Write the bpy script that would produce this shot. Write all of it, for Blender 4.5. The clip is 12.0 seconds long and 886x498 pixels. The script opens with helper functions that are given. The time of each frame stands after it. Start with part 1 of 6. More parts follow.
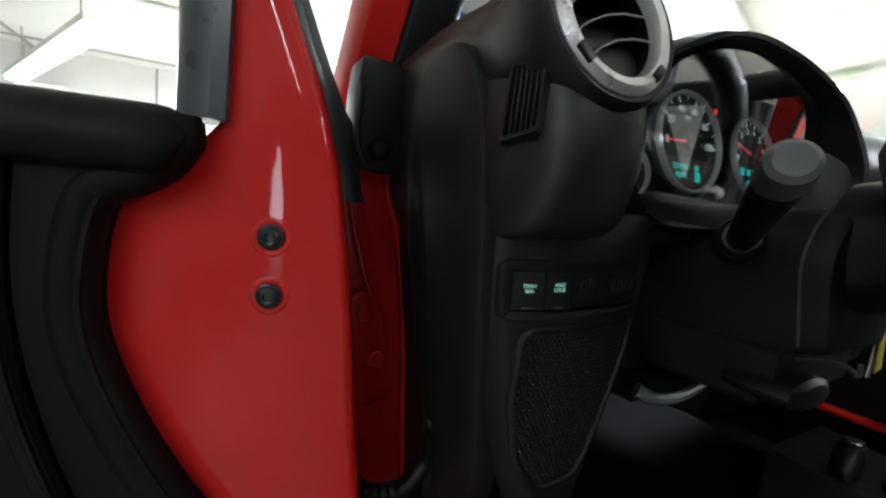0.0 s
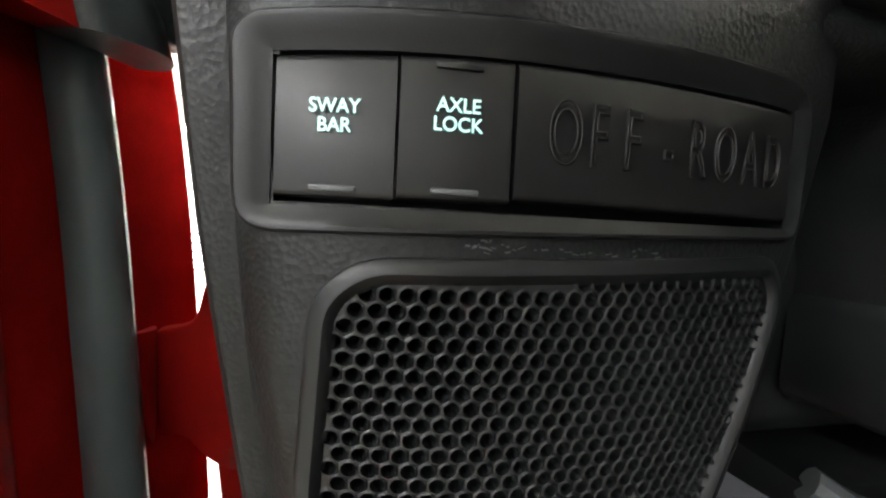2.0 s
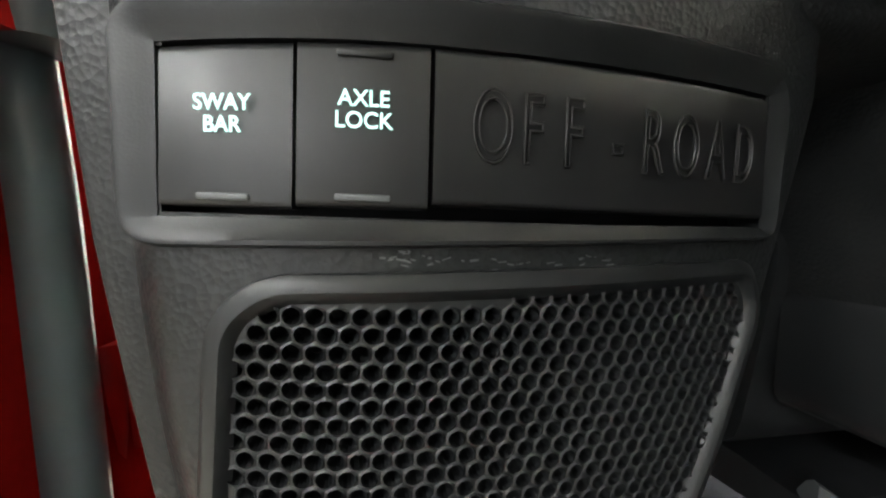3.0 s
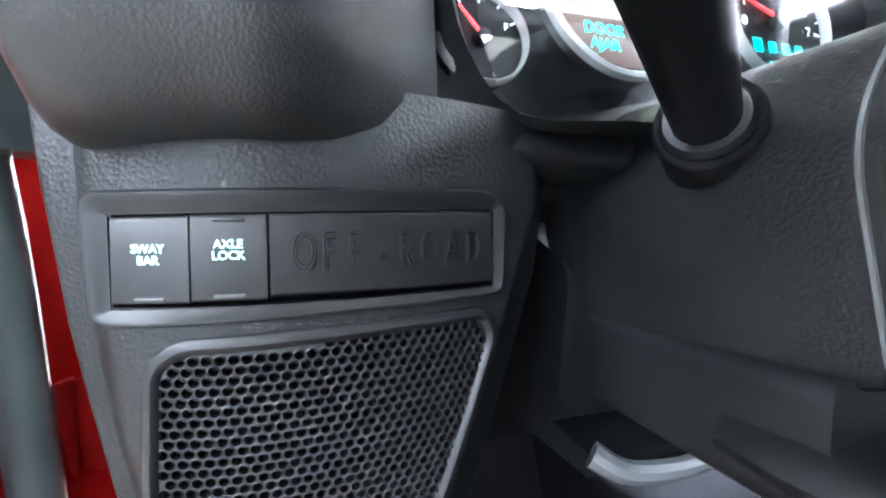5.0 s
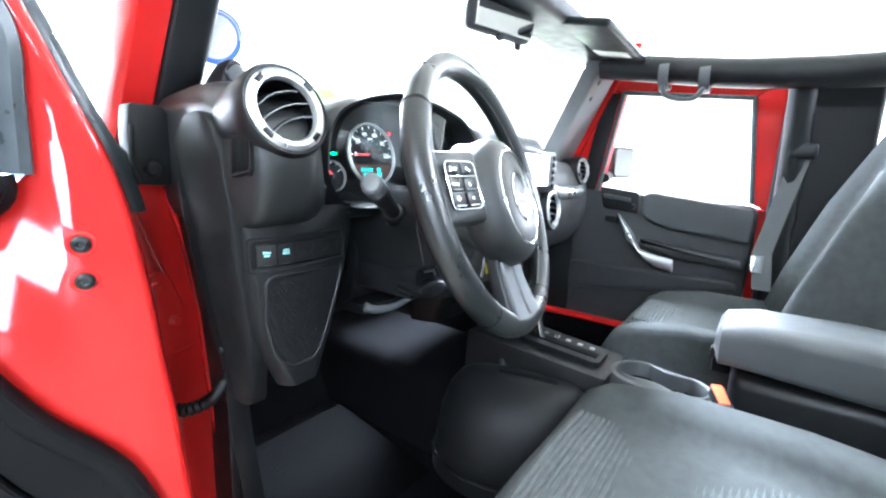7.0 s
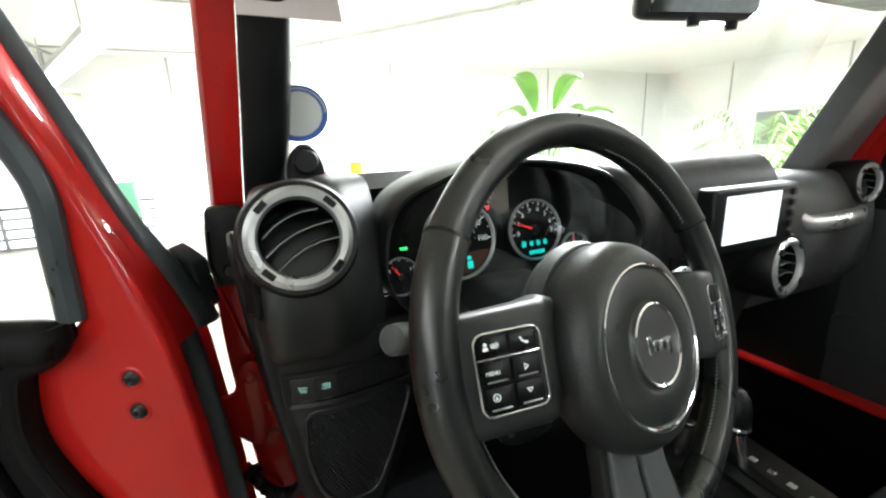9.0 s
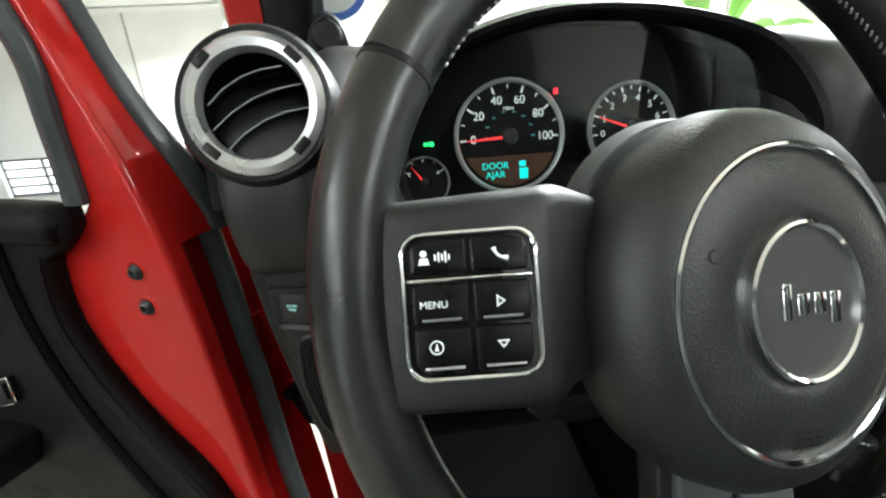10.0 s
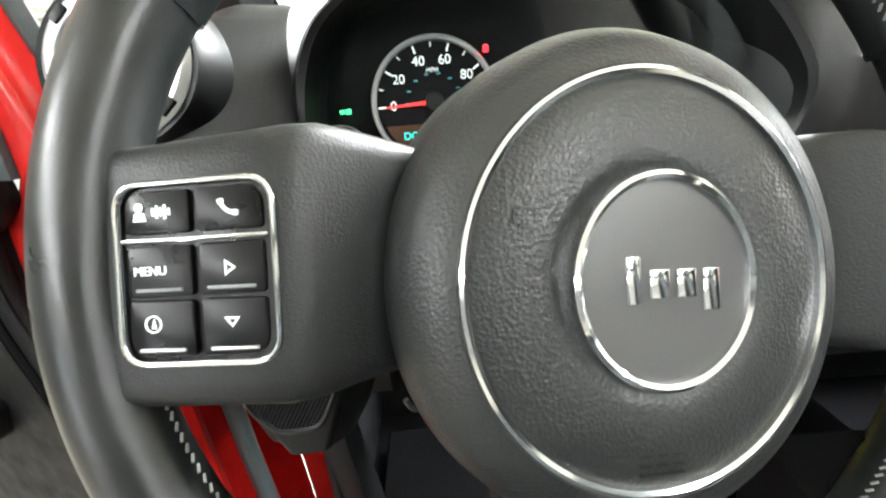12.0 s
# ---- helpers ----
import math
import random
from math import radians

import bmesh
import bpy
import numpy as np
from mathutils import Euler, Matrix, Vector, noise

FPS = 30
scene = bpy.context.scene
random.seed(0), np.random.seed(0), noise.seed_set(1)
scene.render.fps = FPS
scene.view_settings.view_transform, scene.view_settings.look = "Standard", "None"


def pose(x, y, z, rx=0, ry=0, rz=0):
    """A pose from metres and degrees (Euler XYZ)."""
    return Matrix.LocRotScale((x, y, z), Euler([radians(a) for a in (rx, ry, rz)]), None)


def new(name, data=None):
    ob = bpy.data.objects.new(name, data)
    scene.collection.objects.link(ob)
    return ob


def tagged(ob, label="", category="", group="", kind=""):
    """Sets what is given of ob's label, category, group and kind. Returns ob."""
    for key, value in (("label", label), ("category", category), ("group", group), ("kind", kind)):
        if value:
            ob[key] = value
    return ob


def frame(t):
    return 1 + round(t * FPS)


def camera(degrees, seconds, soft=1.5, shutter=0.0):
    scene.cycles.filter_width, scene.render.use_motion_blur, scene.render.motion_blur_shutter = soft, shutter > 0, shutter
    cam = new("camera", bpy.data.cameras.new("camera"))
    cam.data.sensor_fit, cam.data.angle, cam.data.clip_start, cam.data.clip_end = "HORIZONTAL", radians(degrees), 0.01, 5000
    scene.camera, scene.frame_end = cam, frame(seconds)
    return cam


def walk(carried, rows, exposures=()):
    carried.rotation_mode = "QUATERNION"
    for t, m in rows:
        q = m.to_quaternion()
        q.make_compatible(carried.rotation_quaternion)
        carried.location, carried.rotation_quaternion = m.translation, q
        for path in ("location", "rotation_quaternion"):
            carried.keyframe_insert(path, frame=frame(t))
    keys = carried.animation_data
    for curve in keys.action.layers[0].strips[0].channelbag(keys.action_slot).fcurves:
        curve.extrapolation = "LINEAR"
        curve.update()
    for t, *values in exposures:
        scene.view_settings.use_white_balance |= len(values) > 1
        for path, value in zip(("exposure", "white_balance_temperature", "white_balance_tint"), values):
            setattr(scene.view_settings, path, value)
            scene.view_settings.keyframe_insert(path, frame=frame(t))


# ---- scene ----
# camera: seconds, place, turn in degrees
cam = camera(92.8, 12.0, 2.3, 0.0)
PATH = [
    (0, -0.7950, -0.0240, 1.2090, 83.30, -4.90, -28.20),
    (0.5, -0.6944, 0.0564, 1.1839, 84.47, -2.68, -23.25),
    (1, -0.6410, 0.0773, 1.1638, 85.42, -2.40, -16.12),
    (1.5, -0.6246, 0.0903, 1.1481, 85.61, -3.16, -13.84),
    (2, -0.6147, 0.1015, 1.1403, 85.81, -3.19, -12.88),
    (2.5, -0.6109, 0.1055, 1.1395, 85.84, -2.91, -12.64),
    (3, -0.5973, 0.1077, 1.1425, 85.61, -1.87, -12.01),
    (3.5, -0.5740, 0.1015, 1.1572, 83.97, 0.13, -8.06),
    (3.7, -0.5647, 0.0993, 1.1593, 84.30, 0.49, -6.57),
    (5.3, -0.5824, 0.0189, 1.1704, 87.64, -2.76, -24.71),
    (5.5, -0.6222, 0.0005, 1.1811, 86.61, -6.09, -30.32),
    (6, -0.7323, -0.0919, 1.2080, 86.49, -7.24, -41.50),
    (6.5, -0.8552, -0.1892, 1.2277, 79.91, -4.91, -52.13),
    (6.7, -0.8707, -0.2517, 1.2339, 80.83, -2.43, -53.62),
    (8.3, -0.8167, -0.2637, 1.3733, 69.88, 0.54, -46.17),
    (8.5, -0.7748, -0.2446, 1.3730, 70.62, 2.06, -43.77),
    (9, -0.6362, -0.2091, 1.3863, 75.69, 1.99, -24.37),
    (9.5, -0.5825, -0.1725, 1.3506, 71.28, 0.58, -11.99),
    (10, -0.5212, -0.1362, 1.3136, 69.70, 3.26, -6.42),
    (10.5, -0.4965, -0.1255, 1.2934, 70.08, 3.48, -4.14),
    (11, -0.4902, -0.1207, 1.2863, 69.21, 3.18, -3.40),
    (11.5, -0.4750, -0.1207, 1.2800, 69.25, 3.24, -2.51),
    (12, -0.4288, -0.1146, 1.2855, 69.21, 4.39, -1.08),
]
walk(cam, [(t, pose(x, y, z, rx, ry, rz)) for t, x, y, z, rx, ry, rz in PATH],
     [(0.0, 0.15, 5900, 10), (0.5, 0.5, 6000, 12), (0.9, 0.95, 6000, 12), (1.5, 1.7, 6300, 12), (2.5, 2.3, 6300, 11), (3.7, 2.65, 6300, 10), (5.3, 3.6, 5200, 14), (6.0, 3.1, 5200, 13), (6.7, 2.8, 5200, 12), (8.3, 0.95, 5900, 10), (9.5, 0.6, 6200, 7), (10.3, 1.1, 6000, 6), (11.0, 1.5, 6000, 7), (11.5, 1.65, 6100, 6), (12.0, 1.9, 6200, 10)])

# light: the daylight of the hall's glazed wall and the tubes under its ceiling
world = bpy.data.worlds.new("world")
scene.world = world
world.use_nodes = True
sky = world.node_tree.nodes.new("ShaderNodeTexSky")
sky.sky_type = "NISHITA"
sky.sun_disc = False
sky.sun_elevation, sky.sun_rotation = radians(40), radians(150)
world.node_tree.links.new(sky.outputs[0], world.node_tree.nodes["Background"].inputs[0])
world.node_tree.nodes["Background"].inputs[1].default_value = 0.1


# ---- building blocks ----
def mat(name, color, rough=0.5, metal=0.0, bump=0.0, bscale=200.0, vary=0.0, vscale=6.0, coat=0.0, emit=0.0, spec=0.5, bdist=0.001, coatr=0.04):
    """A node material: base colour with slow and fine variation, and fine relief."""
    m = bpy.data.materials.new(name)
    m.use_nodes = True
    nt = m.node_tree
    b = nt.nodes["Principled BSDF"]
    b.inputs["Base Color"].default_value = (*color, 1)
    b.inputs["Roughness"].default_value = rough
    b.inputs["Metallic"].default_value = metal
    b.inputs["Specular IOR Level"].default_value = spec
    b.inputs["Coat Weight"].default_value = coat
    b.inputs["Coat Roughness"].default_value = coatr
    if emit:
        b.inputs["Emission Color"].default_value = (*color, 1)
        b.inputs["Emission Strength"].default_value = emit
    if vary or bump:
        co = nt.nodes.new("ShaderNodeTexCoord")
    if vary:
        n1 = nt.nodes.new("ShaderNodeTexNoise")
        n1.inputs["Scale"].default_value = vscale
        n1.inputs["Detail"].default_value = 6
        nt.links.new(co.outputs["Object"], n1.inputs["Vector"])
        ramp = nt.nodes.new("ShaderNodeMapRange")
        ramp.inputs["From Min"].default_value, ramp.inputs["From Max"].default_value = 0.3, 0.7
        ramp.inputs["To Min"].default_value, ramp.inputs["To Max"].default_value = 1 - vary, 1 + vary
        nt.links.new(n1.outputs["Fac"], ramp.inputs["Value"])
        mul = nt.nodes.new("ShaderNodeMix")
        mul.data_type, mul.blend_type = "RGBA", "MULTIPLY"
        mul.inputs["Factor"].default_value = 1
        mul.inputs["A"].default_value = (*color, 1)
        nt.links.new(ramp.outputs[0], mul.inputs["B"])
        nt.links.new(mul.outputs["Result"], b.inputs["Base Color"])
        r2 = nt.nodes.new("ShaderNodeMapRange")
        r2.inputs["From Min"].default_value, r2.inputs["From Max"].default_value = 0.3, 0.7
        r2.inputs["To Min"].default_value, r2.inputs["To Max"].default_value = max(rough - 0.08, 0), min(rough + 0.08, 1)
        nt.links.new(n1.outputs["Fac"], r2.inputs["Value"])
        nt.links.new(r2.outputs[0], b.inputs["Roughness"])
    if bump:
        n2 = nt.nodes.new("ShaderNodeTexVoronoi")
        n2.inputs["Scale"].default_value = bscale
        nt.links.new(co.outputs["Object"], n2.inputs["Vector"])
        bp = nt.nodes.new("ShaderNodeBump")
        bp.inputs["Strength"].default_value = bump
        bp.inputs["Distance"].default_value = bdist
        nt.links.new(n2.outputs["Distance"], bp.inputs["Height"])
        nt.links.new(bp.outputs[0], b.inputs["Normal"])
    return m


def part(name, bm, material, parent=None, label="", smooth=True, mods=()):
    """One mesh object out of a bmesh, under its thing."""
    me = bpy.data.meshes.new(name)
    bm.normal_update()
    bm.to_mesh(me)
    bm.free()
    if smooth:
        me.polygons.foreach_set("use_smooth", [True] * len(me.polygons))
        me.set_sharp_from_angle(angle=radians(35))
    if material is not None:
        me.materials.append(material)
    ob = new(name, me)
    under(ob, parent)
    if label:
        ob["label"] = label
    return ob


IN_PLACE = set()


def under(ob, parent):
    """Parents ob; what is built in place keeps its coordinates."""
    if parent is not None:
        ob.parent = parent
        if parent.name in IN_PLACE:
            ob.matrix_parent_inverse = parent.matrix_basis.inverted()


def placed(name, label, category, base, group="", kind=""):
    """A thing whose parts are built in the car's own coordinates; its empty stands at base."""
    ob = thing(name, label, category, Matrix.Translation(base), group, kind)
    IN_PLACE.add(ob.name)
    return ob


def thing(name, label, category, m=Matrix(), group="", kind=""):
    """An empty at a thing's base."""
    ob = new(name)
    ob.empty_display_size = 0.02
    ob.matrix_basis = m
    return tagged(ob, label, category, group, kind)


def settle(ob, shift, about=(0, 0, 0), size=(1, 1, 1)):
    """Moves a thing to its measured place, sizing it about a point first."""
    p = Vector(about)
    ob.matrix_basis = Matrix.Translation(p + Vector(shift)) @ Matrix.Diagonal((*size, 1)) @ Matrix.Translation(-p) @ ob.matrix_basis
    return ob


def join(bm, other, m=Matrix()):
    """Adds another bmesh to bm."""
    me = bpy.data.meshes.new("tmp")
    other.transform(m)
    other.to_mesh(me)
    other.free()
    bm.from_mesh(me)
    bpy.data.meshes.remove(me)
    return bm


def box(cx, cy, cz, sx, sy, sz, bev=0.0, seg=2, m=None):
    """A bevelled box."""
    bm = bmesh.new()
    bmesh.ops.create_cube(bm, size=1.0)
    bmesh.ops.scale(bm, vec=(sx, sy, sz), verts=bm.verts)
    if bev:
        bmesh.ops.bevel(bm, geom=list(bm.edges), offset=bev, segments=seg, affect="EDGES", profile=0.5)
    if m is not None:
        bm.transform(m)
    bmesh.ops.translate(bm, vec=(cx, cy, cz), verts=bm.verts)
    return bm


def loft(rings, caps=True, closed=True):
    """A skin over rings of equally many points."""
    bm = bmesh.new()
    vs = [[bm.verts.new(p) for p in r] for r in rings]
    n = len(rings[0])
    for a, b in zip(vs, vs[1:]):
        for i in range(n if closed else n - 1):
            j = (i + 1) % n
            bm.faces.new((a[i], a[j], b[j], b[i]))
    if caps and closed:
        bm.faces.new(vs[0][::-1])
        bm.faces.new(vs[-1])
    bmesh.ops.recalc_face_normals(bm, faces=bm.faces)
    return bm


def curve_points(pts, n=8, loop=False):
    """Catmull-Rom points through pts."""
    p = [Vector(q) for q in pts]
    out = []
    k = len(p)
    for i in range(k if loop else k - 1):
        a, b, c, d = (p[(i + j) % k] if loop else p[min(max(i + j, 0), k - 1)] for j in (-1, 0, 1, 2))
        for s in range(n):
            t = s / n
            out.append(0.5 * ((2 * b) + (c - a) * t + (2 * a - 5 * b + 4 * c - d) * t * t + (3 * b - a - 3 * c + d) * t ** 3))
    if not loop:
        out.append(p[-1])
    return out


def tube(path, radius, sides=10, loop=False, flat=1.0, caps=True):
    """A tube along points; radius a number or a function of 0 to 1."""
    path = [Vector(q) for q in path]
    n = len(path)
    rings = []
    up = None
    for i, q in enumerate(path):
        a = path[(i - 1) % n] if loop or i else path[i]
        b = path[(i + 1) % n] if loop or i < n - 1 else path[i]
        d = (b - a).normalized()
        if up is None:
            up = d.orthogonal().normalized()
        up = (up - d * up.dot(d)).normalized()
        side = d.cross(up)
        r = radius(i / max(n - 1, 1)) if callable(radius) else radius
        rings.append([q + r * (math.cos(k * math.tau / sides) * up + flat * math.sin(k * math.tau / sides) * side) for k in range(sides)])
    if loop:
        rings.append(rings[0])
        bm = loft(rings, caps=False)
        bmesh.ops.remove_doubles(bm, verts=bm.verts, dist=1e-6)
        return bm
    return loft(rings, caps)


def lathe(profile, seg=40, m=None, closed=False):
    """Turns a profile of (radius, height) about z."""
    rings = [[(r * math.cos(k * math.tau / seg), r * math.sin(k * math.tau / seg), h) for k in range(seg)] for r, h in profile]
    if closed:
        rings.append(rings[0])
    bm = loft(rings, caps=not closed)
    bmesh.ops.remove_doubles(bm, verts=bm.verts, dist=1e-6)
    if m is not None:
        bm.transform(m)
    return bm


def outline(pts, r=0.0, n=5):
    """A polygon with rounded corners; r a number or one for each corner."""
    out = []
    k = len(pts)
    for i in range(k):
        a, b, c = (Vector((*pts[(i + j) % k], 0)) for j in (-1, 0, 1))
        rr = r[i] if isinstance(r, (list, tuple)) else r
        if rr <= 0:
            out.append((b.x, b.y))
            continue
        u, v = (a - b), (c - b)
        lim = min(u.length, v.length) * 0.49
        rr = min(rr, lim)
        p, q = b + u.normalized() * rr, b + v.normalized() * rr
        for s in range(n + 1):
            t = s / n
            w = (1 - t) ** 2 * p + 2 * t * (1 - t) * b + t * t * q
            out.append((w.x, w.y))
    return out


def slab(pts, depth, bev=0.0, m=None, seg=2):
    """A flat outline in x and y given depth from z = 0 down to -depth, top edge rounded."""
    bm = bmesh.new()
    top = bm.faces.new([bm.verts.new((x, y, 0)) for x, y in pts])
    if top.normal.z < 0 or sum(a[0] * b[1] - b[0] * a[1] for a, b in zip(pts, pts[1:] + pts[:1])) < 0:
        top.normal_flip()
    ex = bmesh.ops.extrude_face_region(bm, geom=[top])
    vs = [g for g in ex["geom"] if isinstance(g, bmesh.types.BMVert)]
    bmesh.ops.translate(bm, vec=(0, 0, -depth), verts=vs)
    bmesh.ops.recalc_face_normals(bm, faces=bm.faces)
    if bev:
        es = [e for e in bm.edges if all(abs(v.co.z) < 1e-7 for v in e.verts)]
        bmesh.ops.bevel(bm, geom=es, offset=bev, segments=seg, affect="EDGES", profile=0.5)
    if m is not None:
        bm.transform(m)
    return bm


def ring_slab(outer, inner, depth, m=None):
    """A frame between two outlines of equally many points, with depth and a rounded lip."""
    n = len(outer)
    def mix(t, z):
        return [(o[0] * (1 - t) + i[0] * t, o[1] * (1 - t) + i[1] * t, z) for o, i in zip(outer, inner)]
    rings = [mix(0, -depth), mix(0, -depth * 0.3), mix(0.2, 0), mix(0.8, 0), mix(1, -depth * 0.3), mix(1, -depth)]
    bm = loft(rings, caps=False)
    if m is not None:
        bm.transform(m)
    return bm


def words(text, size, m, material, parent, name="lettering", depth=0.0002, label="", align="CENTER", wide=1.0, bold=0.0, wire=0.0):
    """Raised lettering in the built-in font."""
    cu = bpy.data.curves.new(name, "FONT")
    cu.body, cu.size, cu.extrude, cu.align_x, cu.align_y, cu.offset = text, size, depth, align, "CENTER", bold
    cu.space_line = 0.95
    if wire:
        cu.fill_mode, cu.bevel_depth, cu.extrude, cu.bevel_resolution = "NONE", wire, 0.0, 1
    tmp = bpy.data.objects.new(name, cu)
    scene.collection.objects.link(tmp)
    me = bpy.data.meshes.new_from_object(tmp.evaluated_get(bpy.context.evaluated_depsgraph_get()))
    bpy.data.objects.remove(tmp)
    bpy.data.curves.remove(cu)
    me.transform(m @ Matrix.Diagonal((wide, 1, 1, 1)))
    me.materials.clear()
    me.materials.append(material)
    ob = new(name, me)
    under(ob, parent)
    if label:
        ob["label"] = label
    return ob


def facing(origin, normal, up=(0, 0, 1)):
    """A pose whose z looks along normal and whose y is up."""
    z = Vector(normal).normalized()
    x = Vector(up).cross(z).normalized()
    y = z.cross(x)
    return Matrix.Translation(origin) @ Matrix((x, y, z)).transposed().to_4x4()


def rect(x0, y0, x1, y1):
    return [(x0, y0), (x1, y0), (x1, y1), (x0, y1)]


# ---- materials ----
RED = mat("red_paint", (0.42, 0.0110, 0.0085), 0.5, 0.0, 0, vary=0.05, vscale=9, coat=0.6, spec=0.08, coatr=0.04)
# darker, matt copy of the body red, with the hinge edge's shade in its colour
REDM = mat("shaded_red_edge", (0.30, 0.009, 0.007), 0.6, bump=0.2, bscale=400, vary=0.15, vscale=30, spec=0.0, bdist=0.0004)
BLACK = mat("black_plastic", (0.0045, 0.005, 0.0053), 0.46, spec=0.32, bump=0.06, bscale=1800, vary=0.15, vscale=25, bdist=0.0003)
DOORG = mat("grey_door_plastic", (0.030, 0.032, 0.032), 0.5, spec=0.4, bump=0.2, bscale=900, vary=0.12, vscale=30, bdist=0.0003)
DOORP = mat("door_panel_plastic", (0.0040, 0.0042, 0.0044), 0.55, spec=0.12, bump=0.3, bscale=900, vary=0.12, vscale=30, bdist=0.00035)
GRAIN = mat("grained_plastic", (0.0095, 0.0105, 0.0102), 0.46, spec=0.45, bump=0.35, bscale=950, vary=0.12, vscale=30, bdist=0.00035)
PANEL = mat("dash_grain", (0.0048, 0.0054, 0.0055), 0.50, spec=0.29, bump=0.42, bscale=720, vary=0.12, vscale=30, bdist=0.00045)
SMOOTH = mat("smooth_dark_plastic", (0.0045, 0.005, 0.0053), 0.42, spec=0.35, vary=0.1, vscale=40)
LEATHER = mat("black_leather", (0.0085, 0.0098, 0.0092), 0.33, spec=0.6, bump=0.10, bscale=1500, vary=0.1, vscale=30, bdist=0.0003)
AIRBAG = mat("airbag_vinyl", (0.0135, 0.0150, 0.0142), 0.42, bump=0.34, bscale=760, vary=0.1, vscale=30, bdist=0.0006)
GREYP = mat("grey_trim_plastic", (0.055, 0.059, 0.060), 0.5, bump=0.1, bscale=900, vary=0.08, vscale=20, bdist=0.0003)
RUBBER = mat("rubber", (0.040, 0.050, 0.055), 0.34, bump=0.05, bscale=900, vary=0.2, vscale=40, bdist=0.0003)
SEALG = mat("grey_seal_rubber", (0.12, 0.155, 0.16), 0.36, bump=0.05, bscale=900, vary=0.15, vscale=25, bdist=0.0003)
SILVER = mat("silver_paint", (0.55, 0.56, 0.57), 0.32, 0.75, vary=0.05, vscale=40)
CHROME = mat("chrome", (0.80, 0.81, 0.82), 0.10, 1.0)
STEEL = mat("dark_bolt_steel", (0.03, 0.035, 0.035), 0.3, 0.6)
CLOTH = mat("grey_seat_cloth", (0.052, 0.057, 0.056), 0.92, spec=0.2, bump=0.5, bscale=1400, vary=0.15, vscale=60, bdist=0.0005)
RIBBED = mat("ribbed_seat_cloth", (0.072, 0.078, 0.076), 0.9, spec=0.2, bump=0.4, bscale=1200, vary=0.2, vscale=80, bdist=0.0005)
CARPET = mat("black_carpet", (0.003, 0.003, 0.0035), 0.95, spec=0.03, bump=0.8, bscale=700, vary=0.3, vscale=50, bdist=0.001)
BUTTON = mat("button_black", (0.0042, 0.0043, 0.0046), 0.46, spec=0.36, bump=0.03, bscale=1800, vary=0.1, vscale=60, bdist=0.0002)
GLOSSY = mat("glossy_black_plastic", (0.0018, 0.0018, 0.0020), 0.30, spec=0.22, vary=0.1, vscale=60)
DIAL = mat("dial_face", (0.003, 0.003, 0.0035), 0.6, spec=0.12)
MARK = mat("white_marking", (0.75, 0.8, 0.78), 0.5, emit=0.25)
GLOWT = mat("backlit_lettering", (0.42, 0.80, 0.72), 0.5, emit=0.26)
CYAN = mat("cyan_display", (0.02, 0.60, 0.52), 0.4, emit=0.7)
AMBER = mat("warm_display", (0.06, 0.028, 0.016), 0.5, spec=0.15, emit=0.12)
NEEDLE = mat("red_needle", (0.85, 0.03, 0.03), 0.4, emit=0.6)
GREENL = mat("green_lamp", (0.05, 0.8, 0.15), 0.4, emit=1.5)
REDL = mat("red_lamp", (0.8, 0.02, 0.03), 0.4, emit=1.0)
ORANGE = mat("orange_button", (0.75, 0.10, 0.03), 0.45)
WHITE = mat("white_panel", (0.82, 0.83, 0.81), 0.6, vary=0.06, vscale=1.2)
CEIL = mat("ceiling_panel", (0.80, 0.81, 0.78), 0.7, vary=0.05, vscale=0.8)
CONC = mat("concrete_floor", (0.27, 0.25, 0.21), 0.45, bump=0.1, bscale=30, vary=0.2, vscale=1.5)
JOINT = mat("grey_joint_trim", (0.42, 0.43, 0.41), 0.6)
BARS = mat("dark_door_bar", (0.16, 0.16, 0.16), 0.5, vary=0.1)
LEAF = mat("leaf", (0.13, 0.27, 0.05), 0.45, vary=0.3, vscale=5)
POT = mat("dark_pot", (0.05, 0.06, 0.05), 0.6, vary=0.1)
LAMP = mat("tube_glow", (1.0, 1.0, 0.95), 0.5, emit=14.0)
# the radio screen's bright white is an even emission in the material
SCREEN = mat("glowing_white_screen", (0.80, 0.83, 0.88), 0.1, emit=0.7)
BLADE = mat("blade_edge_grey", (0.20, 0.21, 0.21), 0.4)
MIRROR = mat("mirror_glass", (0.9, 0.9, 0.9), 0.02, 1.0)
BLUE = mat("blue_ring_print", (0.10, 0.20, 0.62), 0.5)
DARKWALL = mat("fill_cutting_wall_grey", (0.26, 0.26, 0.25), 0.7, vary=0.08, vscale=1.5)
PAPER = mat("pale_paper", (0.55, 0.58, 0.52), 0.6)
YELLOW = mat("yellow_tag", (0.75, 0.65, 0.05), 0.5)
GREEN = mat("green_steel", (0.05, 0.18, 0.09), 0.45, vary=0.1)


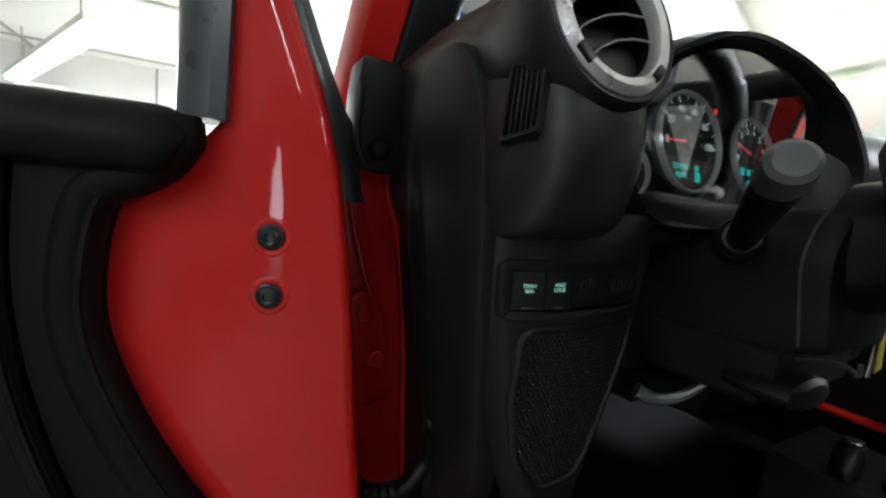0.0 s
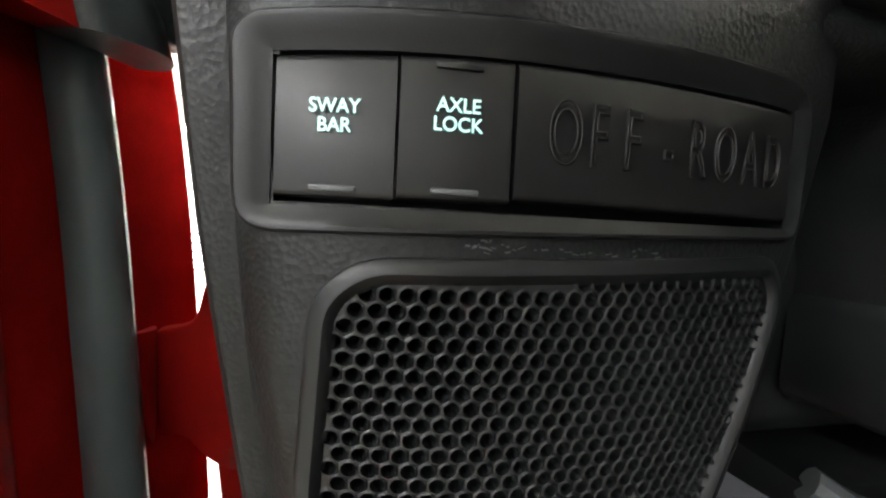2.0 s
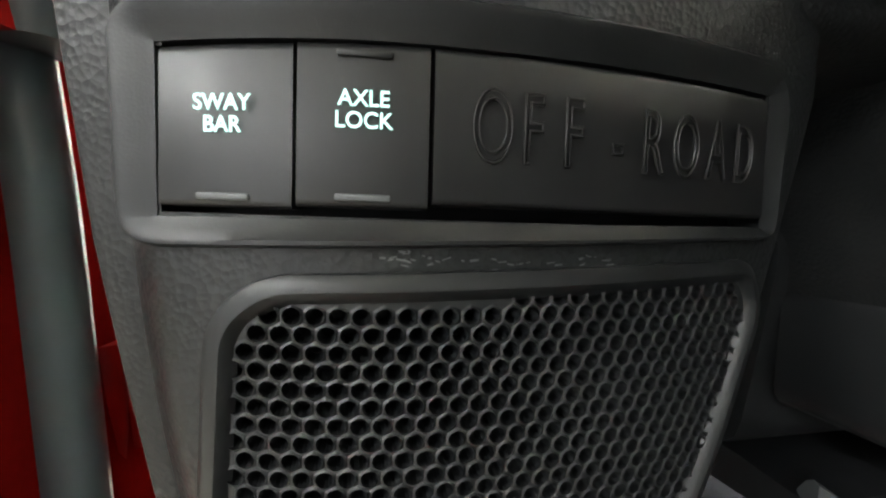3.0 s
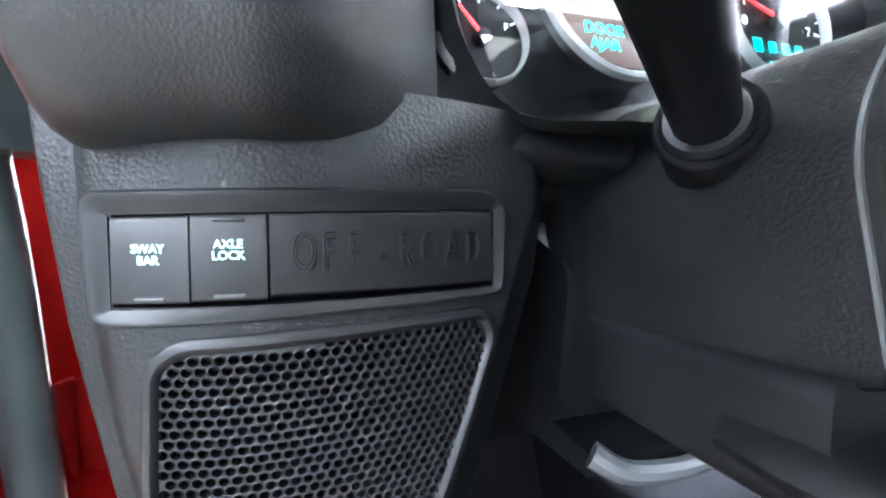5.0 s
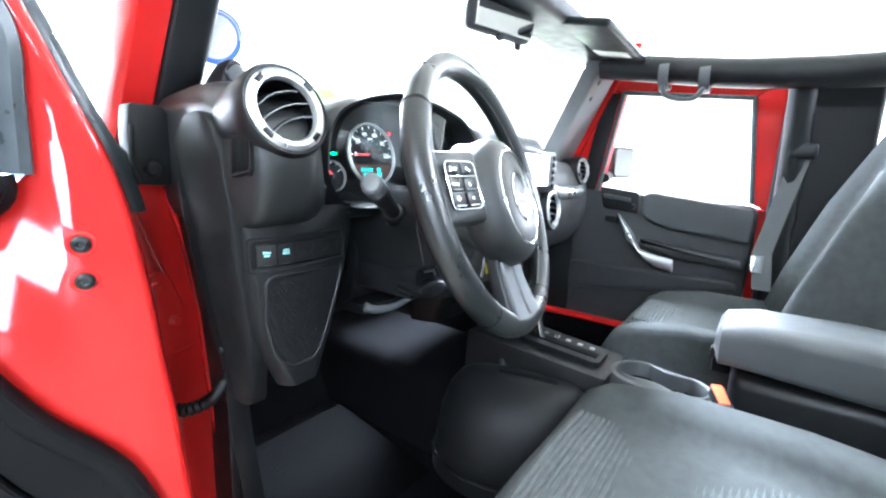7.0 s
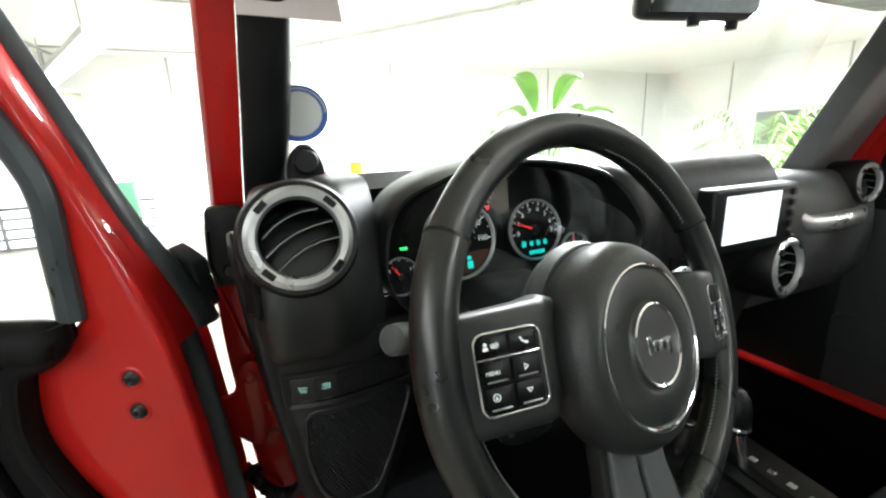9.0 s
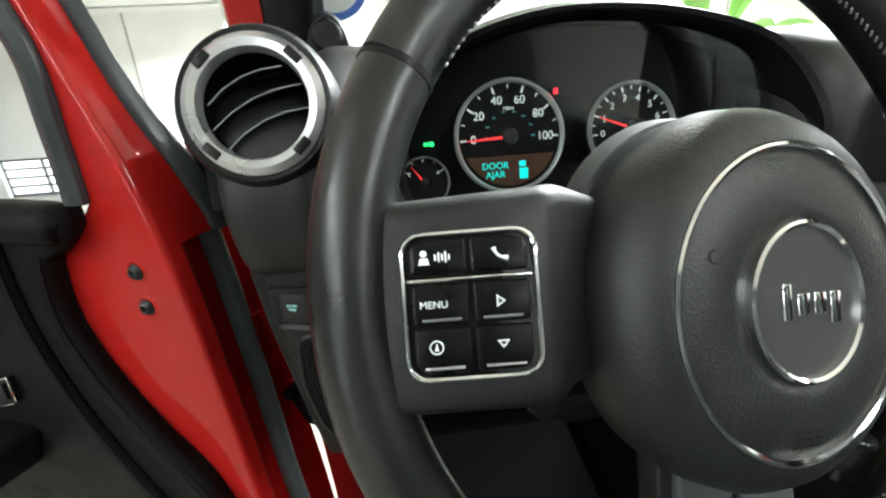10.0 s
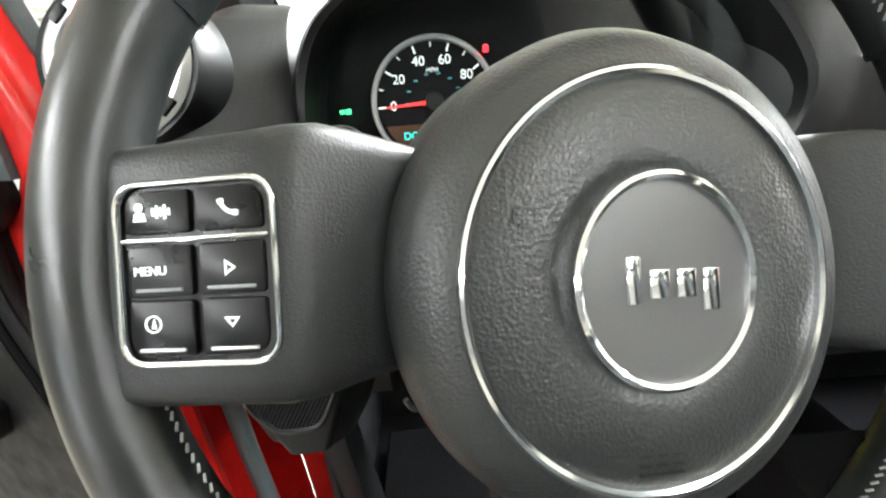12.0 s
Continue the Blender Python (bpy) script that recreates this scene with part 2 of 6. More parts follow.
def glass_mat(name, tint=(1, 1, 1), gloss=0.25):
    """Clear thin pane: mostly straight through, some mirror."""
    m = bpy.data.materials.new(name)
    m.use_nodes = True
    nt = m.node_tree
    nt.nodes.remove(nt.nodes["Principled BSDF"])
    a = nt.nodes.new("ShaderNodeBsdfTransparent")
    a.inputs[0].default_value = (*tint, 1)
    b = nt.nodes.new("ShaderNodeBsdfGlossy")
    b.inputs["Roughness"].default_value = 0.01
    x = nt.nodes.new("ShaderNodeMixShader")
    lw = nt.nodes.new("ShaderNodeLayerWeight")
    lw.inputs["Blend"].default_value = 0.25
    sc = nt.nodes.new("ShaderNodeMath")
    sc.operation = "MULTIPLY"
    sc.inputs[1].default_value = gloss
    nt.links.new(lw.outputs["Facing"], sc.inputs[0])
    nt.links.new(sc.outputs[0], x.inputs[0])
    nt.links.new(a.outputs[0], x.inputs[1])
    nt.links.new(b.outputs[0], x.inputs[2])
    nt.links.new(x.outputs[0], nt.nodes["Material Output"].inputs[0])
    return m


RINGW = mat("bright_ring", (0.72, 0.74, 0.74), 0.22, 0.55)
GLASS = glass_mat("clear_glass", (0.97, 0.98, 0.97))
LENS = glass_mat("cluster_glass", (0.97, 0.98, 0.97), 1.0)


# ---- the hall ----
HX0, HX1, HY0, HY1, HZ = -9.0, 9.0, -7.0, 8.0, 2.80


def structure(name, bm, material, label, category, smooth=False):
    return tagged(part(name, bm, material, smooth=smooth), label, category, kind="structure")


structure("floor", box(0, 1, -0.1, 18.6, 16.6, 0.2), CONC, "grey sealed concrete floor of the hall", "floor")
structure("ceiling", box(0, 1, HZ + 0.1, 18.6, 16.6, 0.2), CEIL, "pale panelled ceiling with dark joints", "ceiling")

structure("wall_east", box(HX1 + 0.15, 1, HZ / 2, 0.3, 16, HZ), WHITE, "white panelled hall wall beside the car", "wall")


def wall_with_hole(name, x0, x1, z0, z1, m, label, length, height):
    """A wall along x with one opening."""
    bm = bmesh.new()
    join(bm, box((x0 - length / 2) / 2, 0, height / 2, x0 + length / 2, 0.3, height))
    join(bm, box((x1 + length / 2) / 2, 0, height / 2, length / 2 - x1, 0.3, height))
    join(bm, box((x0 + x1) / 2, 0, (z1 + height) / 2, x1 - x0, 0.3, height - z1))
    if z0 > 0:
        join(bm, box((x0 + x1) / 2, 0, z0 / 2, x1 - x0, 0.3, z0))
    bm.transform(m)
    return structure(name, bm, WHITE, label, "wall")


DX0, DX1, DZ1 = -7.4, -2.1, 0.66
wall_with_hole("wall_north", DX0, DX1, 0.0, DZ1, Matrix.Translation((0, HY1 + 0.15, 0)), "white panelled hall wall with a glazed door", 18.0, HZ)
# the west and south walls are unseen and coloured grey to cut fill light
structure("wall_west", box(HX0 - 0.15, 1, HZ / 2, 0.3, 16, HZ), DARKWALL, "plain unseen hall wall on the driver side, grey to cut fill light", "wall")

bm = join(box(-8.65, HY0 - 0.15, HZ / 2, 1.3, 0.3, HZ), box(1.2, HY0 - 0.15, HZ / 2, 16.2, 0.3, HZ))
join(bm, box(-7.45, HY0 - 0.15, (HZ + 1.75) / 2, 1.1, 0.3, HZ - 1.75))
structure("wall_south", bm, DARKWALL, "plain unseen hall wall with a glazed door, grey to cut fill light", "wall")
ed = thing("glazed_door", "closed glazed entrance door with daylight behind", "door", Matrix.Translation((-7.45, HY0 - 0.1, 0)), kind="structure")
part("door_frame", ring_slab([(x, z) for x, z in rect(-0.545, 0.005, 0.545, 1.745)], [(x, z) for x, z in rect(-0.47, 0.1, 0.47, 1.67)], 0.06, pose(0, 0, 0, -90, 0, 0) @ Matrix.Diagonal((1, -1, 1, 1))), BARS, ed, smooth=False)
part("pane", box(0, -0.03, 0.885, 0.95, 0.012, 1.58), mat("bright_daylight_pane", (0.95, 0.97, 1.0), 0.3, emit=9.0), ed, "bright daylit pane", smooth=False)
gd = thing("garage_door", "glazed white sectional garage door with dark bars", "garage door", Matrix.Translation((0, HY1 + 0.1, 0)), kind="structure")
bm = bmesh.new()
nb = 8
for i in range(nb + 1):
    x = DX0 + (DX1 - DX0) * i / nb
    join(bm, box(x, 0, DZ1 / 2, 0.035, 0.05, DZ1))
part("upright_bar", bm, BARS, gd, smooth=False)
bm = bmesh.new()
for i in range(5):
    join(bm, box((DX0 + DX1) / 2, 0.002, 0.03 + (DZ1 - 0.06) * i / 4, DX1 - DX0, 0.046, 0.035))
part("cross_bar", bm, BARS, gd, smooth=False)
PANEB = mat("daylit_pane", (0.9, 0.93, 0.92), 0.4, emit=1.6)
pane_me = None
for i in range(nb):
    for j in range(4):
        w, h = (DX1 - DX0) / nb, (DZ1 - 0.06) / 4
        ob = part("pane", box(0, 0, 0, w - 0.04, 0.01, h - 0.04), PANEB, gd, smooth=False) if pane_me is None else new("pane", pane_me)
        pane_me = pane_me or ob.data
        ob.parent = gd
        ob.location = (DX0 + w * (i + 0.5), 0.02, 0.03 + h * (j + 0.5))

structure("partition_wall", join(box(4.35, 7.75, HZ / 2, 9.3, 0.3, HZ), box(-0.15, 7.95, HZ / 2, 0.3, 0.1, HZ)), WHITE, "white panelled partition wall before the car", "wall")
trim = bmesh.new()
for x in (1.9, 5.4, 8.3):
    join(trim, box(x, 7.594, HZ / 2, 0.03, 0.012, HZ))
for x in (-1.6,):
    join(trim, box(x, HY1 - 0.008, HZ / 2, 0.03, 0.016, HZ))
for x in (-4.7, -3.1):
    join(trim, box(x, HY1 - 0.008, (HZ + DZ1) / 2, 0.03, 0.016, HZ - DZ1))
structure("trim", trim, JOINT, "grey joint strips of the wall panels", "wall trim")
trim = bmesh.new()
for y in (-4, -2, 0, 2, 4, 6, 8):
    join(trim, box(HX1 - 0.008, y, HZ / 2, 0.016, 0.03, HZ))
structure("trim", trim, JOINT, "grey joint strips of the side wall panels", "wall trim")
trim = bmesh.new()
for y in (-5, -2.5, 0, 2.5, 5, 7.5):
    join(trim, box(-4.8, y, HZ - 0.01, 8.4, 0.05, 0.02))
for x in (-6, -3):
    join(trim, box(x, 1, HZ - 0.012, 0.05, 16, 0.016))
structure("trim", trim, JOINT, "dark joints of the ceiling panels", "ceiling trim")
structure("baseboard", box(-1.35, HY1 - 0.02, 0.08, 2.1, 0.04, 0.16), JOINT, "grey baseboard along the hall wall", "baseboard")


def tube_lamp(x0, y0, x1, y1, z, power):
    """A long hanging fluorescent fixture with its light."""
    a, b = Vector((x0, y0, z)), Vector((x1, y1, z))
    mid, d = (a + b) / 2, b - a
    yaw = math.degrees(math.atan2(d.y, d.x))
    t = thing("ceiling_light", "long white fluorescent ceiling light, lit", "ceiling light", Matrix.Translation(mid) @ pose(0, 0, 0, 0, 0, yaw), group="ceiling lights")
    part("housing", box(0, 0, 0.05, d.length, 0.22, 0.06, 0.01), WHITE, t)
    part("diffuser", box(0, 0, 0.0, d.length - 0.06, 0.17, 0.035, 0.012), LAMP, t, "glowing white diffuser")
    for s in (-0.35, 0.35):
        part("hanger", tube([(s * d.length, 0, 0.07), (s * d.length, 0, HZ - z)], 0.008, 6), JOINT, t)
    li = bpy.data.lights.new("tube_light", "AREA")
    li.shape, li.size, li.size_y, li.energy, li.color = "RECTANGLE", d.length, 0.2, power, (1.0, 1.0, 0.97)
    lo = new("tube_light", li)
    lo.parent = t
    lo.location = (0, 0, -0.05)
    return t


tube_lamp(-1.55, 4.1, -3.05, 7.5, 2.25, 190)
# the next two runs are unseen, added to brighten the walls and dash
tube_lamp(4.6, -1.2, 4.6, 3.6, 2.62, 520)
tube_lamp(0.5, 1.3, 3.9, 2.4, 2.64, 440)
tube_lamp(0.15, 6.9, 2.6, 3.5, 2.62, 420)
# the last two runs are unseen, added as fill from behind the car
tube_lamp(-2.9, -4.6, -2.9, -0.4, 2.6, 55)
tube_lamp(1.2, -5.6, 1.2, -1.2, 2.6, 50)

heater = thing("wall_heater", "small white wall heater with a dark grille", "heater", Matrix.Translation((-2.85, HY1 - 0.22, 2.05)))
part("case", box(0, 0.05, 0, 0.50, 0.32, 0.46, 0.02), WHITE, heater)
part("grille", box(0, -0.12, 0.02, 0.38, 0.02, 0.32, 0.01), mat("grille_beige", (0.3, 0.28, 0.18), 0.5), heater)

poster = tagged(part("poster", box(-5.20, HY1 - 0.006, 0.98, 0.62, 0.012, 0.66), mat("pale_green_sheet", (0.62, 0.66, 0.44), 0.6, vary=0.05, vscale=3), smooth=False), "pale green sheet pinned on the hall wall", "poster")
wall_box = tagged(part("wall_speaker", box(-5.50, HY1 - 0.09, 1.88, 0.2, 0.18, 0.32, 0.02), mat("dark_box", (0.05, 0.05, 0.055), 0.6, vary=0.1), smooth=False), "small dark wall speaker high on the wall", "speaker")
# added wall board that stands in for a grey planter by the palm
board = thing("planter_stand_in", "pale-framed grey wall board standing in for a planter by the palm", "notice board", Matrix.Translation((8.99, 4.7, 1.42)) @ pose(0, 0, 0, 0, 0, -90))
part("board", box(0, -0.012, 0, 1.34, 0.02, 0.62), mat("grey_board", (0.16, 0.18, 0.17), 0.7, vary=0.1, vscale=4), board, smooth=False)
part("frame", ring_slab(rect(-0.70, -0.34, 0.70, 0.34), rect(-0.67, -0.31, 0.67, 0.31), 0.03, Matrix.Translation((0, -0.03, 0)) @ pose(0, 0, 0, 90, 0, 0)), JOINT, board, smooth=False)
# storage cabinet with small things on it
cab = thing("storage_cabinet", "white storage cabinet with red-edged drawers", "cabinet", Matrix.Translation((-0.07, 3.45, 0)) @ Matrix.Diagonal((1, 1, 0.81, 1)))
part("body", box(0, 0.0, 0.70, 0.84, 0.5, 1.40, 0.008), WHITE, cab)
for j in range(5):
    for i in range(2):
        dr = part("drawer", box(-0.21 + 0.42 * i, -0.256, 0.17 + 0.265 * j, 0.40, 0.016, 0.245, 0.004), WHITE, cab)
        part("pull", box(-0.21 + 0.42 * i, -0.268, 0.27 + 0.265 * j, 0.30, 0.012, 0.012, 0.003), mat("red_edge", (0.5, 0.03, 0.04), 0.5) if i == j == 0 else bpy.data.materials["red_edge"], dr)
for name, label, cat, x, w, hgt, col in (("storage_tin", "yellow tin on the white cabinet", "tin", -0.06, 0.10, 0.12, (0.8, 0.55, 0.03)), ("storage_tin", "red tin on the white cabinet", "tin", -0.34, 0.09, 0.06, (0.6, 0.03, 0.04)), ("spray_can", "green spray can on the white cabinet", "spray can", -0.46, 0.05, 0.17, (0.05, 0.35, 0.25)), ("parts_box", "blue parts box on the white cabinet", "box", -0.58, 0.10, 0.07, (0.08, 0.16, 0.5)), ("parts_box", "pale cardboard box on the white cabinet", "box", -0.21, 0.12, 0.08, (0.6, 0.5, 0.36))):
    t = thing(name, label, cat, Matrix.Translation((x + 0.23, 3.33, 1.136)))
    m_ = mat(name + "_paint", col, 0.45, vary=0.08, vscale=12)
    if cat == "box":
        part("carton", box(0, 0, hgt / 2, w, 0.12, hgt, 0.004), m_, t)
        part("lid", box(0, 0, hgt + 0.003, w + 0.006, 0.126, 0.012, 0.003), m_, t)
    else:
        part("can", lathe([(0, 0), (w / 2, 0), (w / 2, hgt * 0.88), (w * 0.42, hgt * 0.93), (0, hgt * 0.93)], 20), m_, t)
        part("cap", lathe([(0, hgt * 0.93), (w * 0.32, hgt * 0.93), (w * 0.32, hgt), (0, hgt)], 16), WHITE, t)


# ---- steering wheel: x right, y up the wheel, z to the driver ----
LEAN_W, YAW_W = radians(20.0), radians(10.0)
WC = Vector((-0.3713, 0.0257, 1.2325))
WHEEL = facing(WC, (math.sin(YAW_W) * math.cos(LEAN_W), -math.cos(YAW_W) * math.cos(LEAN_W), math.sin(LEAN_W))) @ Matrix.Rotation(radians(-6.0), 4, "Z")
wheel = thing("steering_wheel", "black leather steering wheel with chrome-ringed airbag and buttons", "steering wheel", WHEEL)
RIM_R, RIM_T, RIM_X, RIM_Z = 0.1765, 0.0165, 0.003, -0.014


def rim_arc(a0, a1, r=RIM_T, n=40):
    pts = [(RIM_X + RIM_R * math.cos(radians(a0 + (a1 - a0) * i / n)), RIM_R * math.sin(radians(a0 + (a1 - a0) * i / n)), RIM_Z) for i in range(n + 1)]
    return tube(pts, r, 18, flat=0.9)


part("rim", rim_arc(29, 151), LEATHER, wheel, "smooth black leather upper rim")
part("rim", rim_arc(151.4, 237), LEATHER, wheel)
part("rim", rim_arc(-57, 28.6), LEATHER, wheel)
part("rim", rim_arc(237.3, 302.7), LEATHER, wheel)
for a in (28.8, 151.2, 237.15, -57.15):
    part("seam", rim_arc(a - 0.5, a + 0.5, RIM_T * 1.03, 3), BLACK, wheel)
bm = bmesh.new()
for a0, a1 in ((195, 236), (-56, -15), (100, 148), (32, 80)):
    k = 30
    for i in range(k):
        a = radians(a0 + (a1 - a0) * i / k)
        b = radians(a0 + (a1 - a0) * (i + 0.55) / k)
        q = lambda t, dz: (RIM_X + (RIM_R - RIM_T * 0.97) * math.cos(t), (RIM_R - RIM_T * 0.97) * math.sin(t), RIM_Z + dz)
        join(bm, tube([q(a, 0.0035), q(b, 0.0055)], 0.0006, 5))
tagged(part("stitching", bm, mat("pale_thread", (0.22, 0.225, 0.21), 0.8), wheel), kind="stuff")


def spoke(sign):
    """A side spoke that carries the button pod."""
    rings = []
    for x, y0, y1, z, d in ((0.1745, -0.0600, 0.0570, -0.0120, 0.012), (0.1690, -0.0530, 0.0510, -0.0075, 0.014), (0.1640, -0.0460, 0.0450, -0.0040, 0.017), (0.1560, -0.0400, 0.0420, 0.0000, 0.020), (0.1068, -0.0374, 0.0452, 0.0164, 0.030), (0.0981, -0.0369, 0.0464, 0.0140, 0.028), (0.0872, -0.0369, 0.0475, 0.0020, 0.022), (0.0654, -0.0346, 0.0441, -0.0080, 0.020)):
        y0, y1 = y0 * 0.97 - 0.010, y1 * 1.03 - 0.011
        o = outline([(y0, z - d), (y1, z - d), (y1, z), (y0, z)], [0.004, 0.004, 0.009, 0.009], 4)
        rings.append([(sign * x, p, q) for p, q in o])
    return loft(rings)


for sign, side in ((-1, "left"), (1, "right")):
    part("spoke", spoke(sign), GRAIN, wheel)

# button pods
PX0, PX1, PY0, PY1, PZ = 0.118, 0.160, -0.0115, 0.035, 0.0135


def pod_seat(sign):
    """The pods lean outwards, towards the rim."""
    return Matrix.Translation((sign * 0.1335, -0.0135, 0.0100)) @ pose(0, 0, 0, 0, sign * 15.0, -sign * 1.5) @ Matrix.Diagonal((1.12, 1.10, 1, 1)) @ Matrix.Translation((sign * -0.1404, -0.00565, -PZ - 0.0017))



def pod(sign):
    base = part("button_pod", slab(outline([(sign * a, b) for a, b in rect(PX0, PY0, PX1, PY1)], 0.007, 5), 0.006, m=Matrix.Translation((0, 0, PZ))), GLOSSY, wheel)
    o = outline([(sign * a, b) for a, b in rect(PX0 - 0.0003, PY0 - 0.0003, PX1 + 0.0003, PY1 + 0.0003)], 0.0075, 6)
    part("chrome_frame", tube([(a, b, PZ + 0.0012) for a, b in o], 0.00085, 10, loop=True), CHROME, base, "thin chrome frame")
    part("chrome_bar", box(sign * (PX0 + PX1) / 2, 0.0205, PZ + 0.0008, PX1 - PX0 - 0.002, 0.0012, 0.002, 0.0005), CHROME, base, "thin chrome bar")
    xm = (PX0 + PX1) / 2
    for k, (y0, y1) in enumerate(((0.0222, 0.0335), (0.0058, 0.0192), (-0.0098, 0.0048))):
        for x0, x1, e in ((PX0 + 0.0022, xm - 0.0007, 0), (xm + 0.0007, PX1 - 0.0022, 1)):
            rr = [0.0015] * 4
            if k == 0:
                rr[2 if e else 3] = 0.0055
            if k == 2:
                rr[1 if e else 0] = 0.0055
            pts = outline([(sign * a, b) for a, b in rect(x0, y0, x1, y1)], rr, 4)
            b = part("button", slab(pts, 0.003, 0.0007, Matrix.Translation((0, 0, PZ + 0.0015))), GLOSSY, base)
            if k:
                part("ridge", box(sign * (x0 + x1) / 2, y0 + 0.0018, PZ + 0.0017, (x1 - x0) * 0.7, 0.0009, 0.0012, 0.0003), SILVER if k == 2 else BLADE, b)
    return base


lp = pod(-1)
rp = pod(1)
lp.matrix_basis = pod_seat(-1)
rp.matrix_basis = pod_seat(1)
T = lambda x, y: Matrix.Translation((x, y, PZ + 0.0017))
words("MENU", 0.0033, T(-0.1510, 0.0125) @ Matrix.Translation((0, 0, 0.0002)), MARK, lp)


def icon(bm, name, parent):
    return part(name, bm, MARK, parent, smooth=False)


icon(ring_slab([(-0.0012, -0.0021), (0.0017, 0), (-0.0012, 0.0021)], [(-0.0007, -0.0011), (0.0009, 0), (-0.0007, 0.0011)], 0.0003, T(-0.1298, 0.0125)), "arrow_mark", lp)
icon(ring_slab([(-0.0021, 0.0011), (0, -0.0016), (0.0021, 0.0011)], [(-0.0011, 0.0006), (0, -0.0008), (0.0011, 0.0006)], 0.0003, T(-0.1298, -0.0012)), "arrow_mark", lp)
icon(lathe([(0.0019, 0), (0.0023, 0), (0.0023, 0.0003), (0.0019, 0.0003)], 20, T(-0.1510, -0.0012), closed=True), "compass_mark", lp)
icon(slab([(-0.0007, -0.0012), (0.0007, -0.0012), (0, 0.0015)], 0.0003, m=T(-0.1510, -0.0012)), "compass_mark", lp)
icon(tube(curve_points([(-0.131, 0.0298, PZ + 0.002), (-0.1303, 0.0281, PZ + 0.002), (-0.1288, 0.0267, PZ + 0.002), (-0.1265, 0.0262, PZ + 0.002)], 4), lambda t: 0.0008 if t < 0.2 or t > 0.8 else 0.0005, 6), "phone_mark", lp)
bm = lathe([(0.0001, 0), (0.0011, 0), (0.0011, 0.0003), (0.0001, 0.0003)], 12, T(-0.1532, 0.0292))
join(bm, slab([(-0.1550, 0.0256), (-0.1514, 0.0256), (-0.1520, 0.0278), (-0.1544, 0.0278)], 0.0003, m=Matrix.Translation((0, 0, PZ + 0.0018))))
for k, hh in enumerate((0.0010, 0.0016, 0.0011, 0.0018, 0.0009)):
    join(bm, slab(rect(-0.1498 + 0.0011 * k, 0.0278 - hh, -0.1492 + 0.0011 * k, 0.0278 + hh), 0.0003, m=Matrix.Translation((0, 0, PZ + 0.0018))))
icon(bm, "voice_mark", lp)
for x, y in ((0.1285, 0.0125), (0.1495, 0.0125), (0.1285, -0.001), (0.1495, -0.001)):
    icon(join(slab(rect(x - 0.003, y - 0.0014, x + 0.003, y - 0.0005), 0.0003, m=Matrix.Translation((0, 0, PZ + 0.0018))), slab(rect(x - 0.002, y + 0.0003, x + 0.002, y + 0.0012), 0.0003, m=Matrix.Translation((0, 0, PZ + 0.0018)))), "button_mark", rp)

# airbag hub: a cushion with a chrome ring and an emblem
HUBC = Matrix.Translation((0.0, -0.0144, 0.003)) @ Matrix.Diagonal((0.885, 0.959, 1, 1))
hub = part("airbag_cover", lathe([(0.050, -0.034), (0.084, -0.030), (0.090, -0.020), (0.090, -0.006), (0.0865, 0.007), (0.080, 0.0155), (0.073, 0.0200), (0.068, 0.0215), (0.0655, 0.0200), (0.060, 0.0216), (0.040, 0.0236), (0.036, 0.0226), (0.033, 0.0212), (0.0, 0.0212)], 72, HUBC), AIRBAG, wheel, "grained black airbag cover")
part("chrome_ring", lathe([(0.0640, 0.0195), (0.0645, 0.0220), (0.0658, 0.0226), (0.0671, 0.0220), (0.0676, 0.0195)], 96, HUBC, closed=True), CHROME, wheel, "large thin chrome ring")
EMBC = Matrix.Translation((0.003, -0.0144, 0.003)) @ Matrix.Diagonal((0.92, 1.023, 1, 1))
emb = part("emblem", lathe([(0.0, 0.0222), (0.0295, 0.0222), (0.0295, 0.0205), (0.0, 0.0205)], 60, EMBC), mat("satin_grey_disc", (0.10, 0.10, 0.10), 0.38, 0.5, vary=0.04), wheel, "round dark emblem disc")
part("emblem_ring", lathe([(0.0293, 0.0205), (0.0295, 0.0238), (0.0308, 0.0246), (0.0321, 0.0238), (0.0325, 0.0205)], 72, EMBC, closed=True), CHROME, emb, "chrome emblem ring")
bm = bmesh.new()
for x0, y0, x1, y1 in ((-0.0145, 0.0075, -0.0095, -0.0065), (-0.0065, -0.005, 0.0005, 0.0035), (0.003, -0.005, 0.010, 0.0035), (0.0125, -0.009, 0.0185, 0.0035)):
    join(bm, box((x0 + x1) / 2, (y0 + y1) / 2, 0.0228, abs(x1 - x0), abs(y1 - y0), 0.0012, 0.0005))
bm.transform(EMBC)
part("emblem_bar", bm, CHROME, emb, "raised chrome bars of the emblem")
# horn sign and safety sign pressed into the cover
bm = join(box(-0.0455, 0.0235, 0.0230, 0.004, 0.0007, 0.0006), box(-0.0455, 0.0185, 0.0230, 0.004, 0.0007, 0.0006))
join(bm, tube([(-0.049, 0.023, 0.023), (-0.0495, 0.021, 0.023), (-0.049, 0.019, 0.023)], 0.0004, 5))
bm.transform(HUBC)
part("horn_mark", bm, SMOOTH, hub)
bm = bmesh.new()
for k in range(3):
    join(bm, box(-0.006 + 0.006 * k, -0.0535, 0.0220, 0.004, 0.0009, 0.0007))
    join(bm, box(-0.006 + 0.006 * k, -0.0565, 0.0219, 0.004, 0.0009, 0.0007))
join(bm, box(0, -0.0595, 0.0217, 0.016, 0.0009, 0.0007))
bm.transform(HUBC)
part("safety_mark", bm, SMOOTH, hub)
